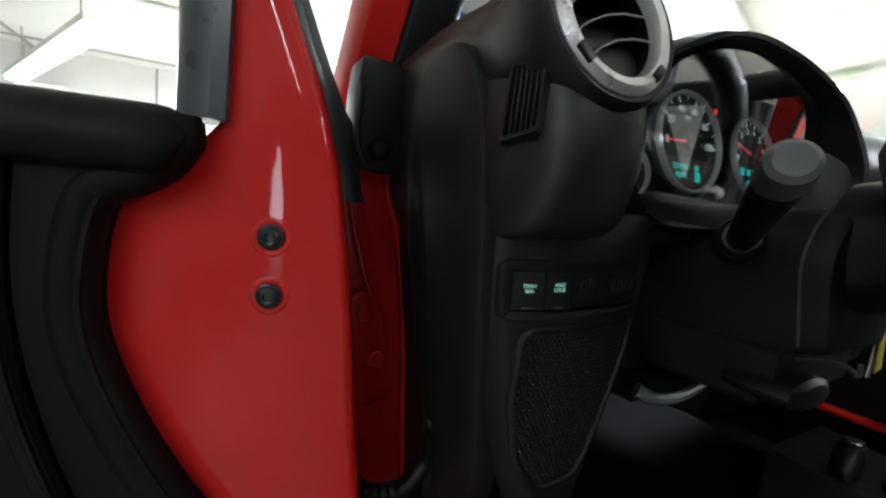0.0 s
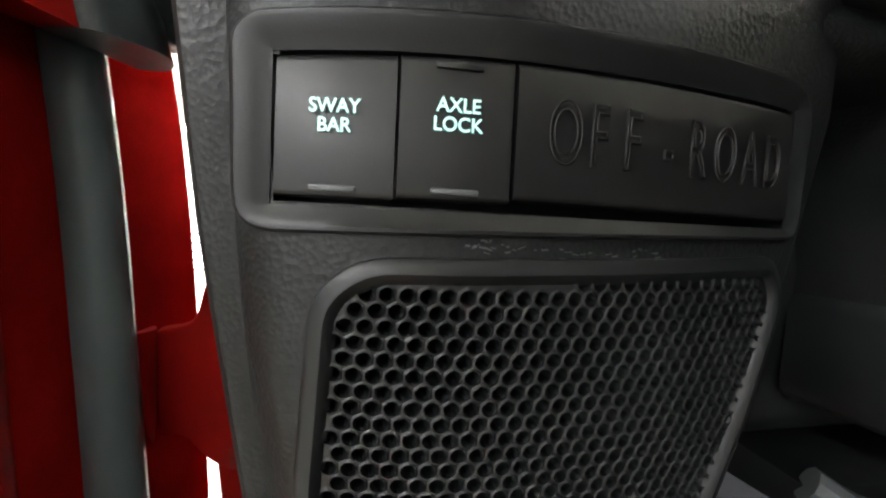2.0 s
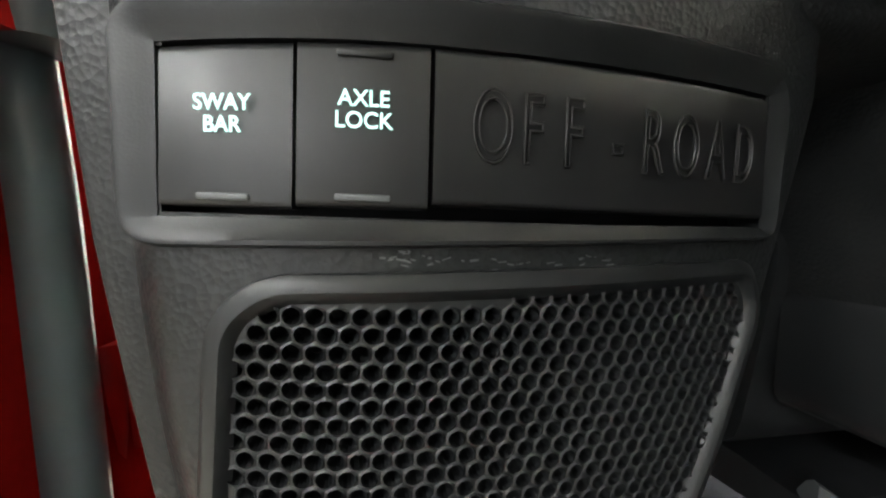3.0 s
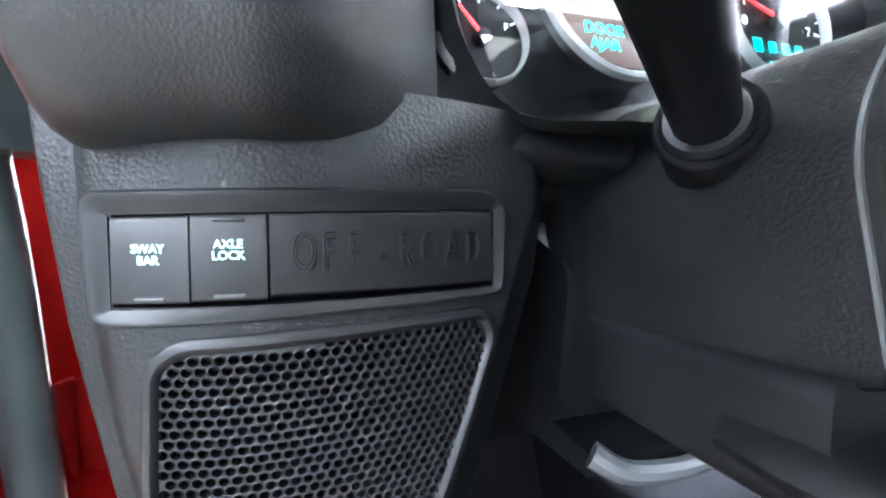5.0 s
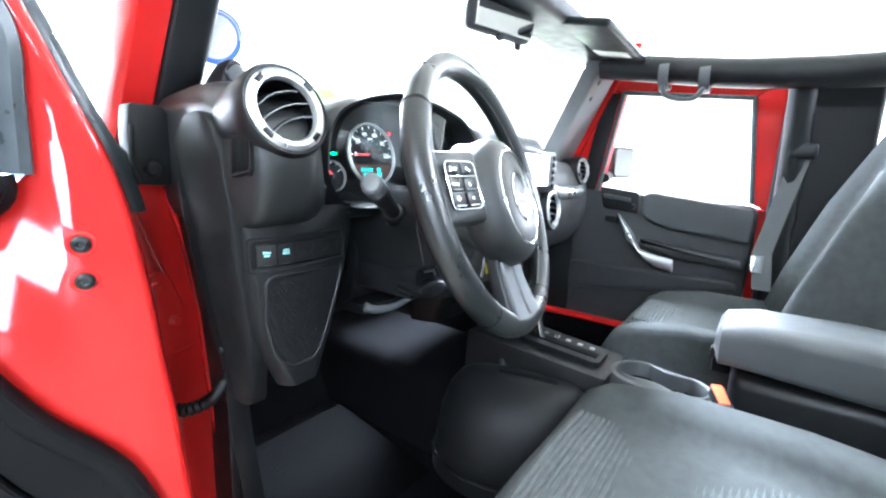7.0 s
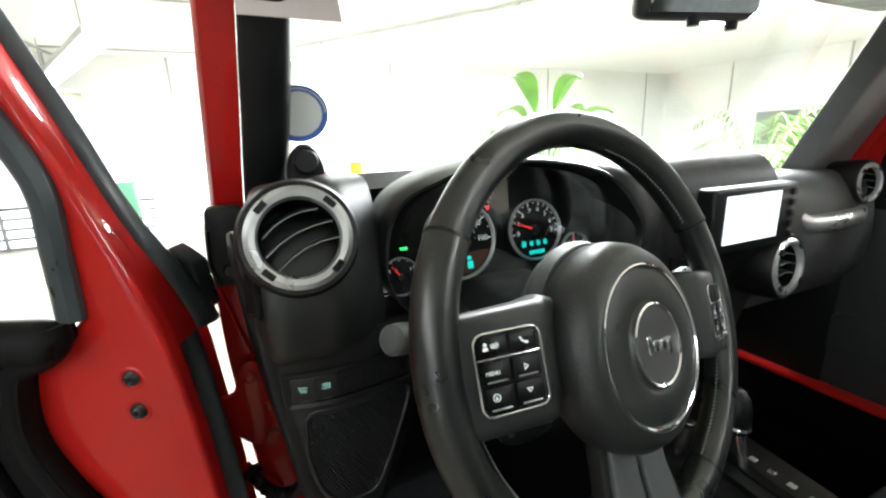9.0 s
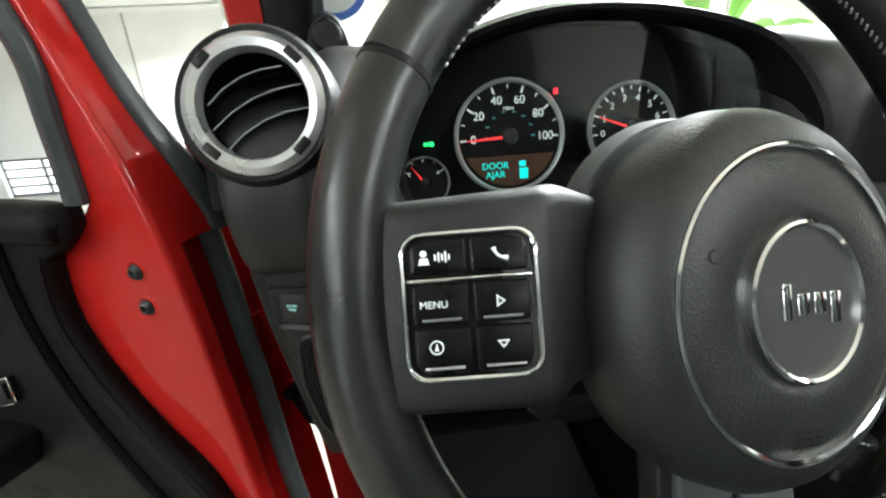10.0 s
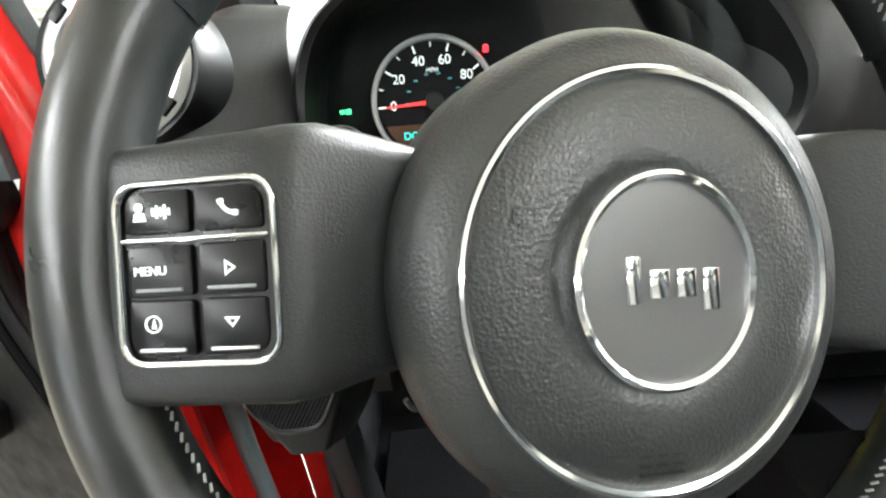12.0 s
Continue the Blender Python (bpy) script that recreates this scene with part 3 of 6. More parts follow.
# lower spoke with two grey prongs
for sign in (-1, 1):
    rings = []
    for y, x0, x1, z in ((-0.070, 0.003, 0.030, -0.006), (-0.088, 0.003, 0.033, -0.008), (-0.118, 0.003, 0.034, -0.006), (-0.148, 0.004, 0.038, -0.002), (-0.167, 0.005, 0.046, 0.002)):
        rings.append([(sign * a, y, b) for a, b in outline(rect(x0, z - 0.012, x1, z), 0.003, 3)])
    part("lower_spoke", loft(rings), GREYP, wheel, "grey lower spoke insert")
part("spoke_core", loft([[(a, y, b) for a, b in outline(rect(-w, z - 0.02, w, z - 0.004), 0.003, 3)] for y, w, z in ((-0.068, 0.041, -0.006), (-0.118, 0.040, -0.008), (-0.170, 0.052, 0.0))]), BLACK, wheel)

part("back_cover", lathe([(0.020, -0.062), (0.058, -0.058), (0.072, -0.048), (0.078, -0.034), (0.074, -0.022), (0.0, -0.02), (0, -0.062)], 48), GREYP, wheel, "black rear cover of the hub")
for k in range(2):
    ha = radians(-10 + 22 * k)
    hole = facing((-0.0762 * math.cos(ha), 0.0762 * math.sin(ha), -0.041), (-0.9 * math.cos(ha), 0.9 * math.sin(ha), -0.42), (0, 0, 1)) @ Matrix.Diagonal((0.72, 0.72, 1, 1))
    rim = part("cover_hole", lathe([(0.0085, -0.002), (0.0088, 0.001), (0.0100, 0.0018), (0.0112, 0.001), (0.0115, -0.002)], 24, hole, closed=True), SMOOTH, wheel)
    part("hole_floor", lathe([(0.0, 0.0004), (0.0087, 0.0004), (0.0087, -0.001), (0, -0.001)], 20, hole), DIAL, rim)

# ---- steering column ----
column = placed("steering_column", "black plastic steering column shroud behind the wheel", "steering column", (-0.385, 0.1, 1.13))


def shroud_ring(y, k, drop=0.0):
    """A section of the shroud: wide at the shoulder, narrower below, deeper towards the dash."""
    low, high, foot = 0.052, 0.074, 1.122 - drop
    pts = [(-low, foot), (-high, 1.190), (-0.050, 1.226), (0.050, 1.226), (high, 1.190), (low, foot)]
    return [(-0.371 + x * k, y, 1.185 + (z - 1.185) * k) for x, z in outline(pts, [0.008, 0.018, 0.022, 0.022, 0.018, 0.008], 6)]


part("shroud", loft([shroud_ring(0.0935, 0.90), shroud_ring(0.0945, 0.955), shroud_ring(0.098, 0.985), shroud_ring(0.104, 1.0), shroud_ring(0.140, 1.0, 0.016), shroud_ring(0.185, 1.0, 0.036), shroud_ring(0.260, 0.98, 0.062)]), PANEL, column)
# highlight on the shroud's front edge, drawn as a thin pale tube
part("seam", tube([(x, y + 0.012, z) for x, y, z in shroud_ring(0.098, 1.003)[2:26]], 0.0011, 6), GREYP, column, "painted pale highlight along the front parting line of the shroud")
part("neck", loft([[(WC.x + w * math.cos(a), y, z + w * 0.95 * math.sin(a)) for a in (k * math.tau / 24 for k in range(24))] for y, z, w in ((0.055, 1.212, 0.040), (0.075, 1.206, 0.050), (0.108, 1.196, 0.054))]), BLACK, column)
part("lower_cover", loft([[(x, y, z) for x, z in outline(rect(-0.432, 1.072 + d, -0.300, 1.120), 0.008, 3)] for y, d in ((0.118, 0.012), (0.13, 0.0), (0.24, 0.0))]), BLACK, column)
part("lever_pad", loft([[(-0.408 + w * math.cos(a), y, 1.090 + 0.013 * w / 0.034 * math.sin(a)) for a in (k * math.tau / 20 for k in range(20))] for y, w in ((0.100, 0.022), (0.104, 0.032), (0.125, 0.034), (0.150, 0.03))]), BLACK, column, "rounded black lever pad")
c0 = Vector((-0.444, 0.150, 1.197))
tipw = Vector((-0.568, 0.069, 1.246))
part("stalk_collar", lathe([(0.009, 0.010), (0.0125, 0.010), (0.0150, 0.006), (0.0165, 0.0), (0.017, -0.016)], 28, facing(c0, tipw - c0, (0, 1, 0))), SMOOTH, column, "ribbed stalk collar")
part("collar_rib", lathe([(0.0140, 0.0075), (0.0155, 0.0090), (0.0168, 0.0065)], 28, facing(c0, tipw - c0, (0, 1, 0)), closed=True), BLACK, column)
st = thing("turn_signal_stalk", "black turn signal stalk with a knurled end knob", "control stalk", Matrix.Translation(c0))
tip = tipw - c0
part("shaft", tube(curve_points([(0, 0, 0), tip * 0.45, tip * 0.76], 6), lambda t: 0.0098 + 0.0032 * t, 18), BLACK, st)
part("knob", lathe([(0.0, 0.0245), (0.0088, 0.0238), (0.0120, 0.0210), (0.0128, 0.012), (0.0124, 0.0), (0.0114, -0.004), (0, -0.004)], 28, facing(tip * 0.76, tip, (0, 1, 0))), GREYP, st, "grey knob with a domed end")
lv = thing("wiper_stalk", "black wiper stalk with a pale end", "control stalk", Matrix.Translation((-0.275, 0.11, 1.19)))
part("shaft", tube([(-0.035, 0.012, -0.010), (0, 0, 0), (0.03, -0.010, 0.022), (0.052, -0.018, 0.036)], 0.0085, 14), BLACK, lv)
part("knob", lathe([(0, 0.024), (0.008, 0.0235), (0.0115, 0.02), (0.0115, 0), (0, 0)], 24, facing((0.05, -0.017, 0.034), (0.85, -0.28, 0.5), (0, 1, 0))), SILVER, lv)
tl = thing("tilt_lever", "small grey tilt lever under the column", "lever", Matrix.Translation((-0.452, 0.075, 1.128)))
part("lever", tube(curve_points([(0.030, 0.035, -0.012), (0.012, 0.006, -0.002), (0.000, -0.006, -0.003), (-0.005, -0.008, 0.005)], 6), 0.0016, 10), GREYP, tl)
part("ignition_lock", lathe([(0, 0.012), (0.012, 0.011), (0.014, 0.006), (0.015, -0.05)], 24, facing((-0.272, 0.128, 1.150), (0.75, -0.6, -0.15))), BLACK, column)
ky = thing("car_key", "chrome car key with a yellow tag in the ignition", "key", Matrix.Translation((-0.262, 0.120, 1.148)))
part("key_head", box(0, -0.004, 0, 0.022, 0.006, 0.014, 0.003, m=pose(0, 0, 0, 0, 0, 40)), CHROME, ky)
part("key_ring", tube([(0.006 + 0.011 * math.cos(a), -0.006, -0.013 + 0.011 * math.sin(a)) for a in (k * math.tau / 24 for k in range(24))], 0.0011, 6, loop=True), CHROME, ky)
part("spare_key", box(0.004, -0.006, -0.046, 0.010, 0.0025, 0.046, 0.001, m=pose(0, 0, 0, 0, 8, 0)), CHROME, ky)
part("tag", box(0.018, -0.006, -0.044, 0.016, 0.0015, 0.042, 0.0006, m=pose(0, 0, 0, 0, -10, 0)), YELLOW, ky, "yellow paper tag")


# ---- dashboard ----
dash = placed("dashboard", "black grained plastic dashboard", "dashboard", (0.0, 0.4, 0.95))


def skin(stations, n=4):
    """Solid over (x, profile) stations; each profile is a closed ring of (y, z)."""
    rings = [[(x, y, z) for y, z in prof] for x, prof in stations]
    lines = [curve_points(line, n) for line in zip(*rings)]
    return loft([list(ring) for ring in zip(*lines)])


def prof(face_lo, face_mid, face_hi, top_y, top_z, under, back=0.50):
    """Section of the upper dash: underside, bulging face, top."""
    pts = [(back, under), (face_lo[0] + 0.05, under), face_lo, face_mid, face_hi, (top_y, top_z), (top_y + 0.07, top_z + 0.003), (back, top_z - 0.015)]
    return outline(pts, [0, 0.02, 0.025, 0.04, 0.05, 0.03, 0.02, 0], 4)


L0 = prof((0.186, 1.194), (0.162, 1.25), (0.175, 1.300), 0.225, 1.330, 1.190)
L1 = prof((0.164, 1.190), (0.138, 1.252), (0.165, 1.315), 0.215, 1.343, 1.186)
L2 = prof((0.160, 1.191), (0.133, 1.254), (0.165, 1.320), 0.215, 1.348, 1.188)
L3 = prof((0.164, 1.192), (0.150, 1.25), (0.175, 1.325), 0.215, 1.352, 1.189)
LE = [(y + (0.3 - y) * 0.22, z + (1.28 - z) * 0.30) for y, z in L0]
L4 = prof((0.190, 1.194), (0.196, 1.25), (0.205, 1.325), 0.232, 1.352, 1.190)
part("left_pad", skin([(-0.6515, LE), (-0.6495, [(y + (0.3 - y) * 0.10, z + (1.28 - z) * 0.18) for y, z in L0]), (-0.6455, [(y + (0.3 - y) * 0.02, z + (1.28 - z) * 0.08) for y, z in L0]), (-0.635, L1), (-0.600, L2), (-0.580, L2), (-0.564, L3), (-0.545, [((a + c) / 2, (b + d) / 2) for (a, b), (c, d) in zip(L3, L4)]), (-0.527, L4)]), GRAIN, dash)
# right of the cluster, centre and passenger side
R0 = prof((0.175, 1.205), (0.170, 1.27), (0.178, 1.32), 0.215, 1.350, 1.0)
R1 = prof((0.185, 1.205), (0.190, 1.27), (0.195, 1.32), 0.225, 1.352, 1.0)
R2 = prof((0.285, 1.12), (0.275, 1.20), (0.290, 1.29), 0.32, 1.325, 1.05)
part("centre_pad", skin([(-0.222, [(y + (0.27 - y) * 0.5, z) for y, z in R0]), (-0.210, [(y + (0.27 - y) * 0.2, z) for y, z in R0]), (-0.192, R0), (-0.16, R0), (-0.10, R1), (0.11, R1), (0.135, R1)]), GRAIN, dash)
# sheen on the passenger pad's top is put in as the lighter grey
part("passenger_pad", skin([(0.136, R2), (0.25, R2), (0.45, R2), (0.55, R2), (0.565, R2)]), GREYP, dash).location = (0, -0.055, -0.025)
# instrument hood: arch round the cluster
ARCH = [(-0.502, 1.211), (-0.523, 1.245), (-0.524, 1.285), (-0.512, 1.322), (-0.488, 1.343), (-0.440, 1.360), (-0.385, 1.366), (-0.315, 1.360), (-0.252, 1.341), (-0.214, 1.304), (-0.200, 1.262), (-0.226, 1.216), (-0.29, 1.209), (-0.38, 1.208), (-0.45, 1.208)]
arch = [(v.x, v.y) for v in curve_points([(x, z, 0) for x, z in ARCH], 4, loop=True)]
ca = (-0.38, 1.28)
CLUSTER = Vector((0.0055, -0.018, -0.004))


def arch_ring(k, y, dz=0.0):
    """The arch scaled about its middle, at depth y; the upper part sets back."""
    def grow(z):
        return 1 + (k - 1) * max(0.0, min(1.0, (z - 1.225) / 0.07)) if k > 1 else k

    return [(ca[0] + (x - ca[0]) * grow(z), y + (0.16 * max(0, z - ca[1]) + 0.10 * max(0, ca[1] - z)) * (1 if y < 0.21 else 0.25) + (0.55 * max(0, -0.475 - x) if y < 0.21 else 0), ca[1] + (z - ca[1]) * grow(z) + dz) for x, z in arch]


part("instrument_hood", loft([arch_ring(1.06, 0.275), arch_ring(1.09, 0.225), arch_ring(1.075, 0.192), arch_ring(1.035, 0.180), arch_ring(1.0, 0.182), arch_ring(0.975, 0.205), arch_ring(0.94, 0.245)], caps=False), GRAIN, dash, "arched black instrument hood").location = CLUSTER
part("backing_plate", loft([arch_ring(0.96, 0.242), arch_ring(0.96, 0.275)]), DIAL, dash, "matt black cluster face").location = CLUSTER

lens = part("cluster_lens", loft([[(x, y + 0.218 - 0.07 * (z - 1.205), z) for x, y0, z in arch_ring(0.93, 0.0)] for y in (0.0, 0.0015)]), LENS, dash, "clear cluster lens", smooth=False)
lens.location = CLUSTER
lens.visible_shadow = False

# rounded ledge that carries the pad's lower edge on under the cluster
rings = []
for x, y0 in ((-0.548, 0.205), (-0.532, 0.193), (-0.510, 0.189), (-0.485, 0.188), (-0.45, 0.188), (-0.38, 0.188), (-0.28, 0.188), (-0.20, 0.192)):
    rings.append([(x, y, z) for y, z in outline([(0.26, 1.188), (y0 + 0.014, 1.187), (y0, 1.193), (y0 + 0.005, 1.205), (y0 + 0.030, 1.208), (0.26, 1.209)], [0, 0.008, 0.010, 0.009, 0.01, 0], 4)])
part("cluster_ledge", loft(rings), PANEL, dash)

# cluster gauges
CLN = (0, -math.cos(radians(10)), math.sin(radians(10)))


def gauge(x, z, r, labels, a0, a1, needle, ticks, y=0.229, name="speedometer", label="white-ringed black speedometer dial with a red needle"):
    g = thing(name, label, "gauge", Matrix.Translation(CLUSTER) @ facing((x, y, z), CLN), group="instrument gauges")
    part("dial", lathe([(0, 0.0), (r, 0.0), (r, -0.006), (0, -0.006)], 48), DIAL, g)
    part("bezel_ring", lathe([(r * 0.955, 0.0002), (r * 0.965, 0.0035), (r * 1.0, 0.005), (r * 1.035, 0.0035), (r * 1.045, 0.0)], 64, closed=True), RINGW, g, "bright ring round the dial")
    bm = bmesh.new()
    for i in range(ticks + 1):
        a = radians(a0 + (a1 - a0) * i / ticks)
        big = i % 2 == 0
        l = r * (0.12 if big else 0.07)
        join(bm, box(0, 0, 0, l, r * (0.028 if big else 0.018), 0.0004, m=Matrix.Rotation(a, 4, "Z")), Matrix.Translation(((r * 0.93 - l / 2) * math.cos(a), (r * 0.93 - l / 2) * math.sin(a), 0.0004)))
    part("scale_mark", bm, MARK, g, smooth=False)
    for i, s in enumerate(labels):
        a = radians(a0 + (a1 - a0) * i / (len(labels) - 1))
        words(s, r * 0.21, Matrix.Translation((r * 0.68 * math.cos(a), r * 0.68 * math.sin(a), 0.0004)), MARK, g, "numeral")
    a = radians(needle)
    nb = loft([[(r * q, w, 0.0018), (r * q, w, 0.0028), (r * q, -w, 0.0028), (r * q, -w, 0.0018)] for q, w in ((0.05, r * 0.03), (0.80, r * 0.008))])
    nb.transform(Matrix.Rotation(a, 4, "Z"))
    part("needle", nb, NEEDLE, g, "red pointer", smooth=False)
    part("hub", lathe([(0, 0.0045), (r * 0.14, 0.004), (r * 0.16, 0.001), (r * 0.16, 0)], 24), SMOOTH, g)
    return g


SPR, TAR = 0.0440, 0.0365
spd = gauge(-0.435, 1.281, SPR, ["0", "20", "40", "60", "80", "100"], 182, -2, 183, 10)
words("MPH", SPR * 0.1, Matrix.Translation((0, SPR * 0.5, 0.0004)), MARK, spd, "unit_lettering")
bm = bmesh.new()
for i in range(8):
    a = radians(180 - 180 * i / 7)
    join(bm, box(SPR * 0.45 * math.cos(a), SPR * 0.45 * math.sin(a), 0.0004, 0.0028, 0.0011, 0.0003))
part("inner_scale", bm, mat("teal_print", (0.05, 0.25, 0.28), 0.5, emit=0.1), spd, smooth=False)
part("display_glow", slab([(SPR * 0.9 * math.cos(radians(a)), SPR * 0.9 * math.sin(radians(a))) for a in range(202, 339, 8)], 0.0004, m=Matrix.Translation((0, 0, 0.0007))), AMBER, spd, "warm brown lower display", smooth=False)
words("DOOR\nAJAR", SPR * 0.17, Matrix.Translation((-SPR * 0.30, -SPR * 0.60, 0.0012)), CYAN, spd, "display_lettering")
part("door_sign", join(box(SPR * 0.24, -SPR * 0.68, 0.001, SPR * 0.16, SPR * 0.2, 0.0003), box(SPR * 0.22, -SPR * 0.5, 0.001, SPR * 0.12, SPR * 0.1, 0.0003)), CYAN, spd, smooth=False)
tach = gauge(-0.331, 1.281, TAR, ["0", "1", "2", "3", "4", "5", "6", "7"], 187, -7, 160, 14, name="tachometer", label="white-ringed black rev counter with a red needle")
part("gear_sign", join(join(box(-TAR * 0.5, -TAR * 0.45, 0.001, TAR * 0.16, TAR * 0.2, 0.0003), box(-TAR * 0.2, -TAR * 0.45, 0.001, TAR * 0.14, TAR * 0.16, 0.0003)), join(box(TAR * 0.08, -TAR * 0.45, 0.001, TAR * 0.14, TAR * 0.16, 0.0003), box(TAR * 0.36, -TAR * 0.45, 0.001, TAR * 0.14, TAR * 0.16, 0.0003))), CYAN, tach, smooth=False)
part("mileage_bar", box(0.0, -TAR * 0.75, 0.001, TAR * 0.62, TAR * 0.13, 0.0003), CYAN, tach, smooth=False)
fuel = gauge(-0.507, 1.249, 0.0205, ["E", "", "F"], 150, 30, 128, 4, name="fuel_gauge", label="small white-ringed fuel gauge")
temp = gauge(-0.268, 1.249, 0.0205, ["C", "", "H"], 150, 30, 95, 4, name="temperature_gauge", label="small white-ringed temperature gauge")
cl = placed("warning_lamp", "small lit green lamp sign on the instrument face", "warning lamp", (-0.5, 0.23, 1.28))
part("lens", join(box(-0.499, 0.2325, 1.279, 0.004, 0.002, 0.0035, 0.001), tube([(-0.505, 0.2325, 1.279), (-0.502, 0.2325, 1.279)], 0.0014, 8)), GREENL, cl)
settle(cl, CLUSTER)
cr = placed("warning_lamp", "small lit red lamp sign beside the dial", "warning lamp", (-0.396, 0.23, 1.312))
part("lens", box(-0.396, 0.2325, 1.314, 0.004, 0.002, 0.005, 0.001), REDL, cr)
settle(cr, CLUSTER)


def air_vent(x, y, z, nrm, r, turn=0, tilt=0, name="air_vent"):
    """A round vent: silver ring, black throat, slanting blades."""
    v = thing(name, "round air vent with a silver ring and black blades", "air vent", facing((x, y, z), nrm) @ Matrix.Rotation(radians(turn), 4, "Z"), group="air vents")
    part("housing", lathe([(r * 1.0, -0.06), (r * 1.16, -0.06), (r * 1.17, -0.02), (r * 1.15, -0.004), (r * 1.08, 0.001), (r * 1.0, 0.0)], 56, closed=True), BLACK, v)
    part("ring", lathe([(r * 0.74, -0.012), (r * 0.75, -0.002), (r * 0.79, 0.003), (r * 0.90, 0.004), (r * 1.0, 0.001), (r * 1.02, -0.008)], 64, closed=True), SILVER, v, "brushed silver ring")
    part("throat", lathe([(r * 0.745, -0.004), (r * 0.70, -0.03), (r * 0.68, -0.05), (0.0, -0.05), (0.0, -0.055), (r * 0.76, -0.055), (r * 0.76, -0.012)], 48, closed=True), DIAL, v)
    for k in range(3):
        h = r * (-0.28 + 0.34 * k)
        w = math.sqrt(max((r * 0.73) ** 2 - h * h, 0))
        b = loft([[(s * w, h + 0.002 + dy - 0.13 * r * s * s, zz) for dy, zz in ((0, -0.004), (0.0012, -0.005), (0.005, -0.024), (0.004, -0.024))] for s in (-1, -0.5, 0, 0.5, 1)])
        b.transform(Matrix.Rotation(radians(tilt), 4, "Z"))
        part("blade", b, BLACK, v)
        b = tube([(s * w * 0.97, h + 0.0022 - 0.13 * r * s * s, -0.0036) for s in (-1, -0.5, 0, 0.5, 1)], 0.0006, 6)
        b.transform(Matrix.Rotation(radians(tilt), 4, "Z"))
        part("blade_edge", b, BLADE, v)
    for a in (48, 138, 228, 318):
        part("notch", box(0, 0, 0, r * 0.13, r * 0.26, 0.004, 0.001, m=Matrix.Rotation(radians(a), 4, "Z")), BLACK, v).location = (r * 0.885 * math.cos(radians(a)), r * 0.885 * math.sin(radians(a)), 0.003)
    return v


air_vent(-0.606, 0.149, 1.3136, (-0.034, -1.0, 0.27), 0.0433, -3, 27)
air_vent(0.120, 0.152, 1.175, (0.05, -1.0, 0.10), 0.046)
air_vent(0.515, 0.225, 1.275, (-0.1, -1.0, 0.10), 0.040)
# side window vent on the dash's flank
sv = thing("side_vent", "narrow black side window vent with upright slats", "air vent", facing((-0.6470, 0.166, 1.264), (-0.93, -0.36, 0.06)))
part("frame", ring_slab(outline([(-0.013, -0.022), (0.012, -0.016), (0.012, 0.022), (-0.011, 0.024)], 0.003, 4), outline([(-0.0095, -0.017), (0.009, -0.0125), (0.009, 0.018), (-0.008, 0.020)], 0.002, 4), 0.008, Matrix.Translation((0, 0, 0.004))), BLACK, sv)
part("backing", box(0, 0, -0.001, 0.019, 0.038, 0.002), DIAL, sv)
for k in range(5):
    part("slat", box(-0.0065 + 0.0033 * k, 0.002, 0.0015, 0.0012, 0.035, 0.004, 0.0004), BLACK, sv)

# end cap on the flank
cap = placed("dash_end_cap", "long dark end panel on the side of the dashboard", "trim panel", (-0.655, 0.2, 0.98))
CAPO = [(0.193, 1.12), (0.190, 1.203), (0.196, 1.285), (0.215, 1.316), (0.255, 1.312), (0.280, 1.27), (0.280, 1.20), (0.276, 1.08), (0.262, 0.955), (0.222, 0.955), (0.204, 1.02)]
bm = slab(outline(CAPO, 0.02, 4), 0.02, 0.005)
for v in bm.verts:
    y, z, d = v.co
    v.co = (-0.6395 - 0.15 * (y - 0.193) - 0.075 * max(0, z - 1.16) + 0.15 * max(0, 1.16 - z) - d, y, z)
bmesh.ops.recalc_face_normals(bm, faces=bm.faces)
part("panel", bm, PANEL, cap)
part("clip", lathe([(0, 0.003), (0.004, 0.0025), (0.005, 0.0), (0.005, -0.004)], 16, facing((-0.628, 0.262, 1.03), (-1, 0, 0))), STEEL, cap, "small dark clip head")
settle(cap, (-0.008, 0.002, -0.004))
# lower dash panel, a slightly bowed sheet with the switch bank and a speaker grille


def bow(x):
    """The lower panel's surface: nearest to the driver at x = -0.585."""
    d = x + 0.585
    return 0.1735 + (1.9 if d > 0 else 4.6) * d * d


low = placed("lower_dash_panel", "black grained knee panel below the dashboard", "trim panel", (-0.57, 0.2, 0.99))
SW = (-0.6295, 1.146, -0.510, 1.177)    # switch opening
GR = [(-0.6215, 1.083), (-0.6195, 1.128), (-0.612, 1.1345), (-0.514, 1.1375), (-0.509, 1.128), (-0.525, 1.085), (-0.542, 1.040), (-0.556, 1.015), (-0.592, 1.013), (-0.612, 1.035)]
GRO = outline(GR, [0.01, 0.014, 0.014, 0.004, 0.01, 0.02, 0.02, 0.01, 0.012, 0.02], 4)


def bent(bm, off=0.0):
    """Bends a flat piece (x, z drawn as x, y; depth as z) onto the lower panel."""
    for v in bm.verts:
        x, h, d = v.co
        v.co = (x, bow(x) - d - off + 0.055 * max(0, 1.10 - h), h)
    bmesh.ops.recalc_face_normals(bm, faces=bm.faces)
    return bm


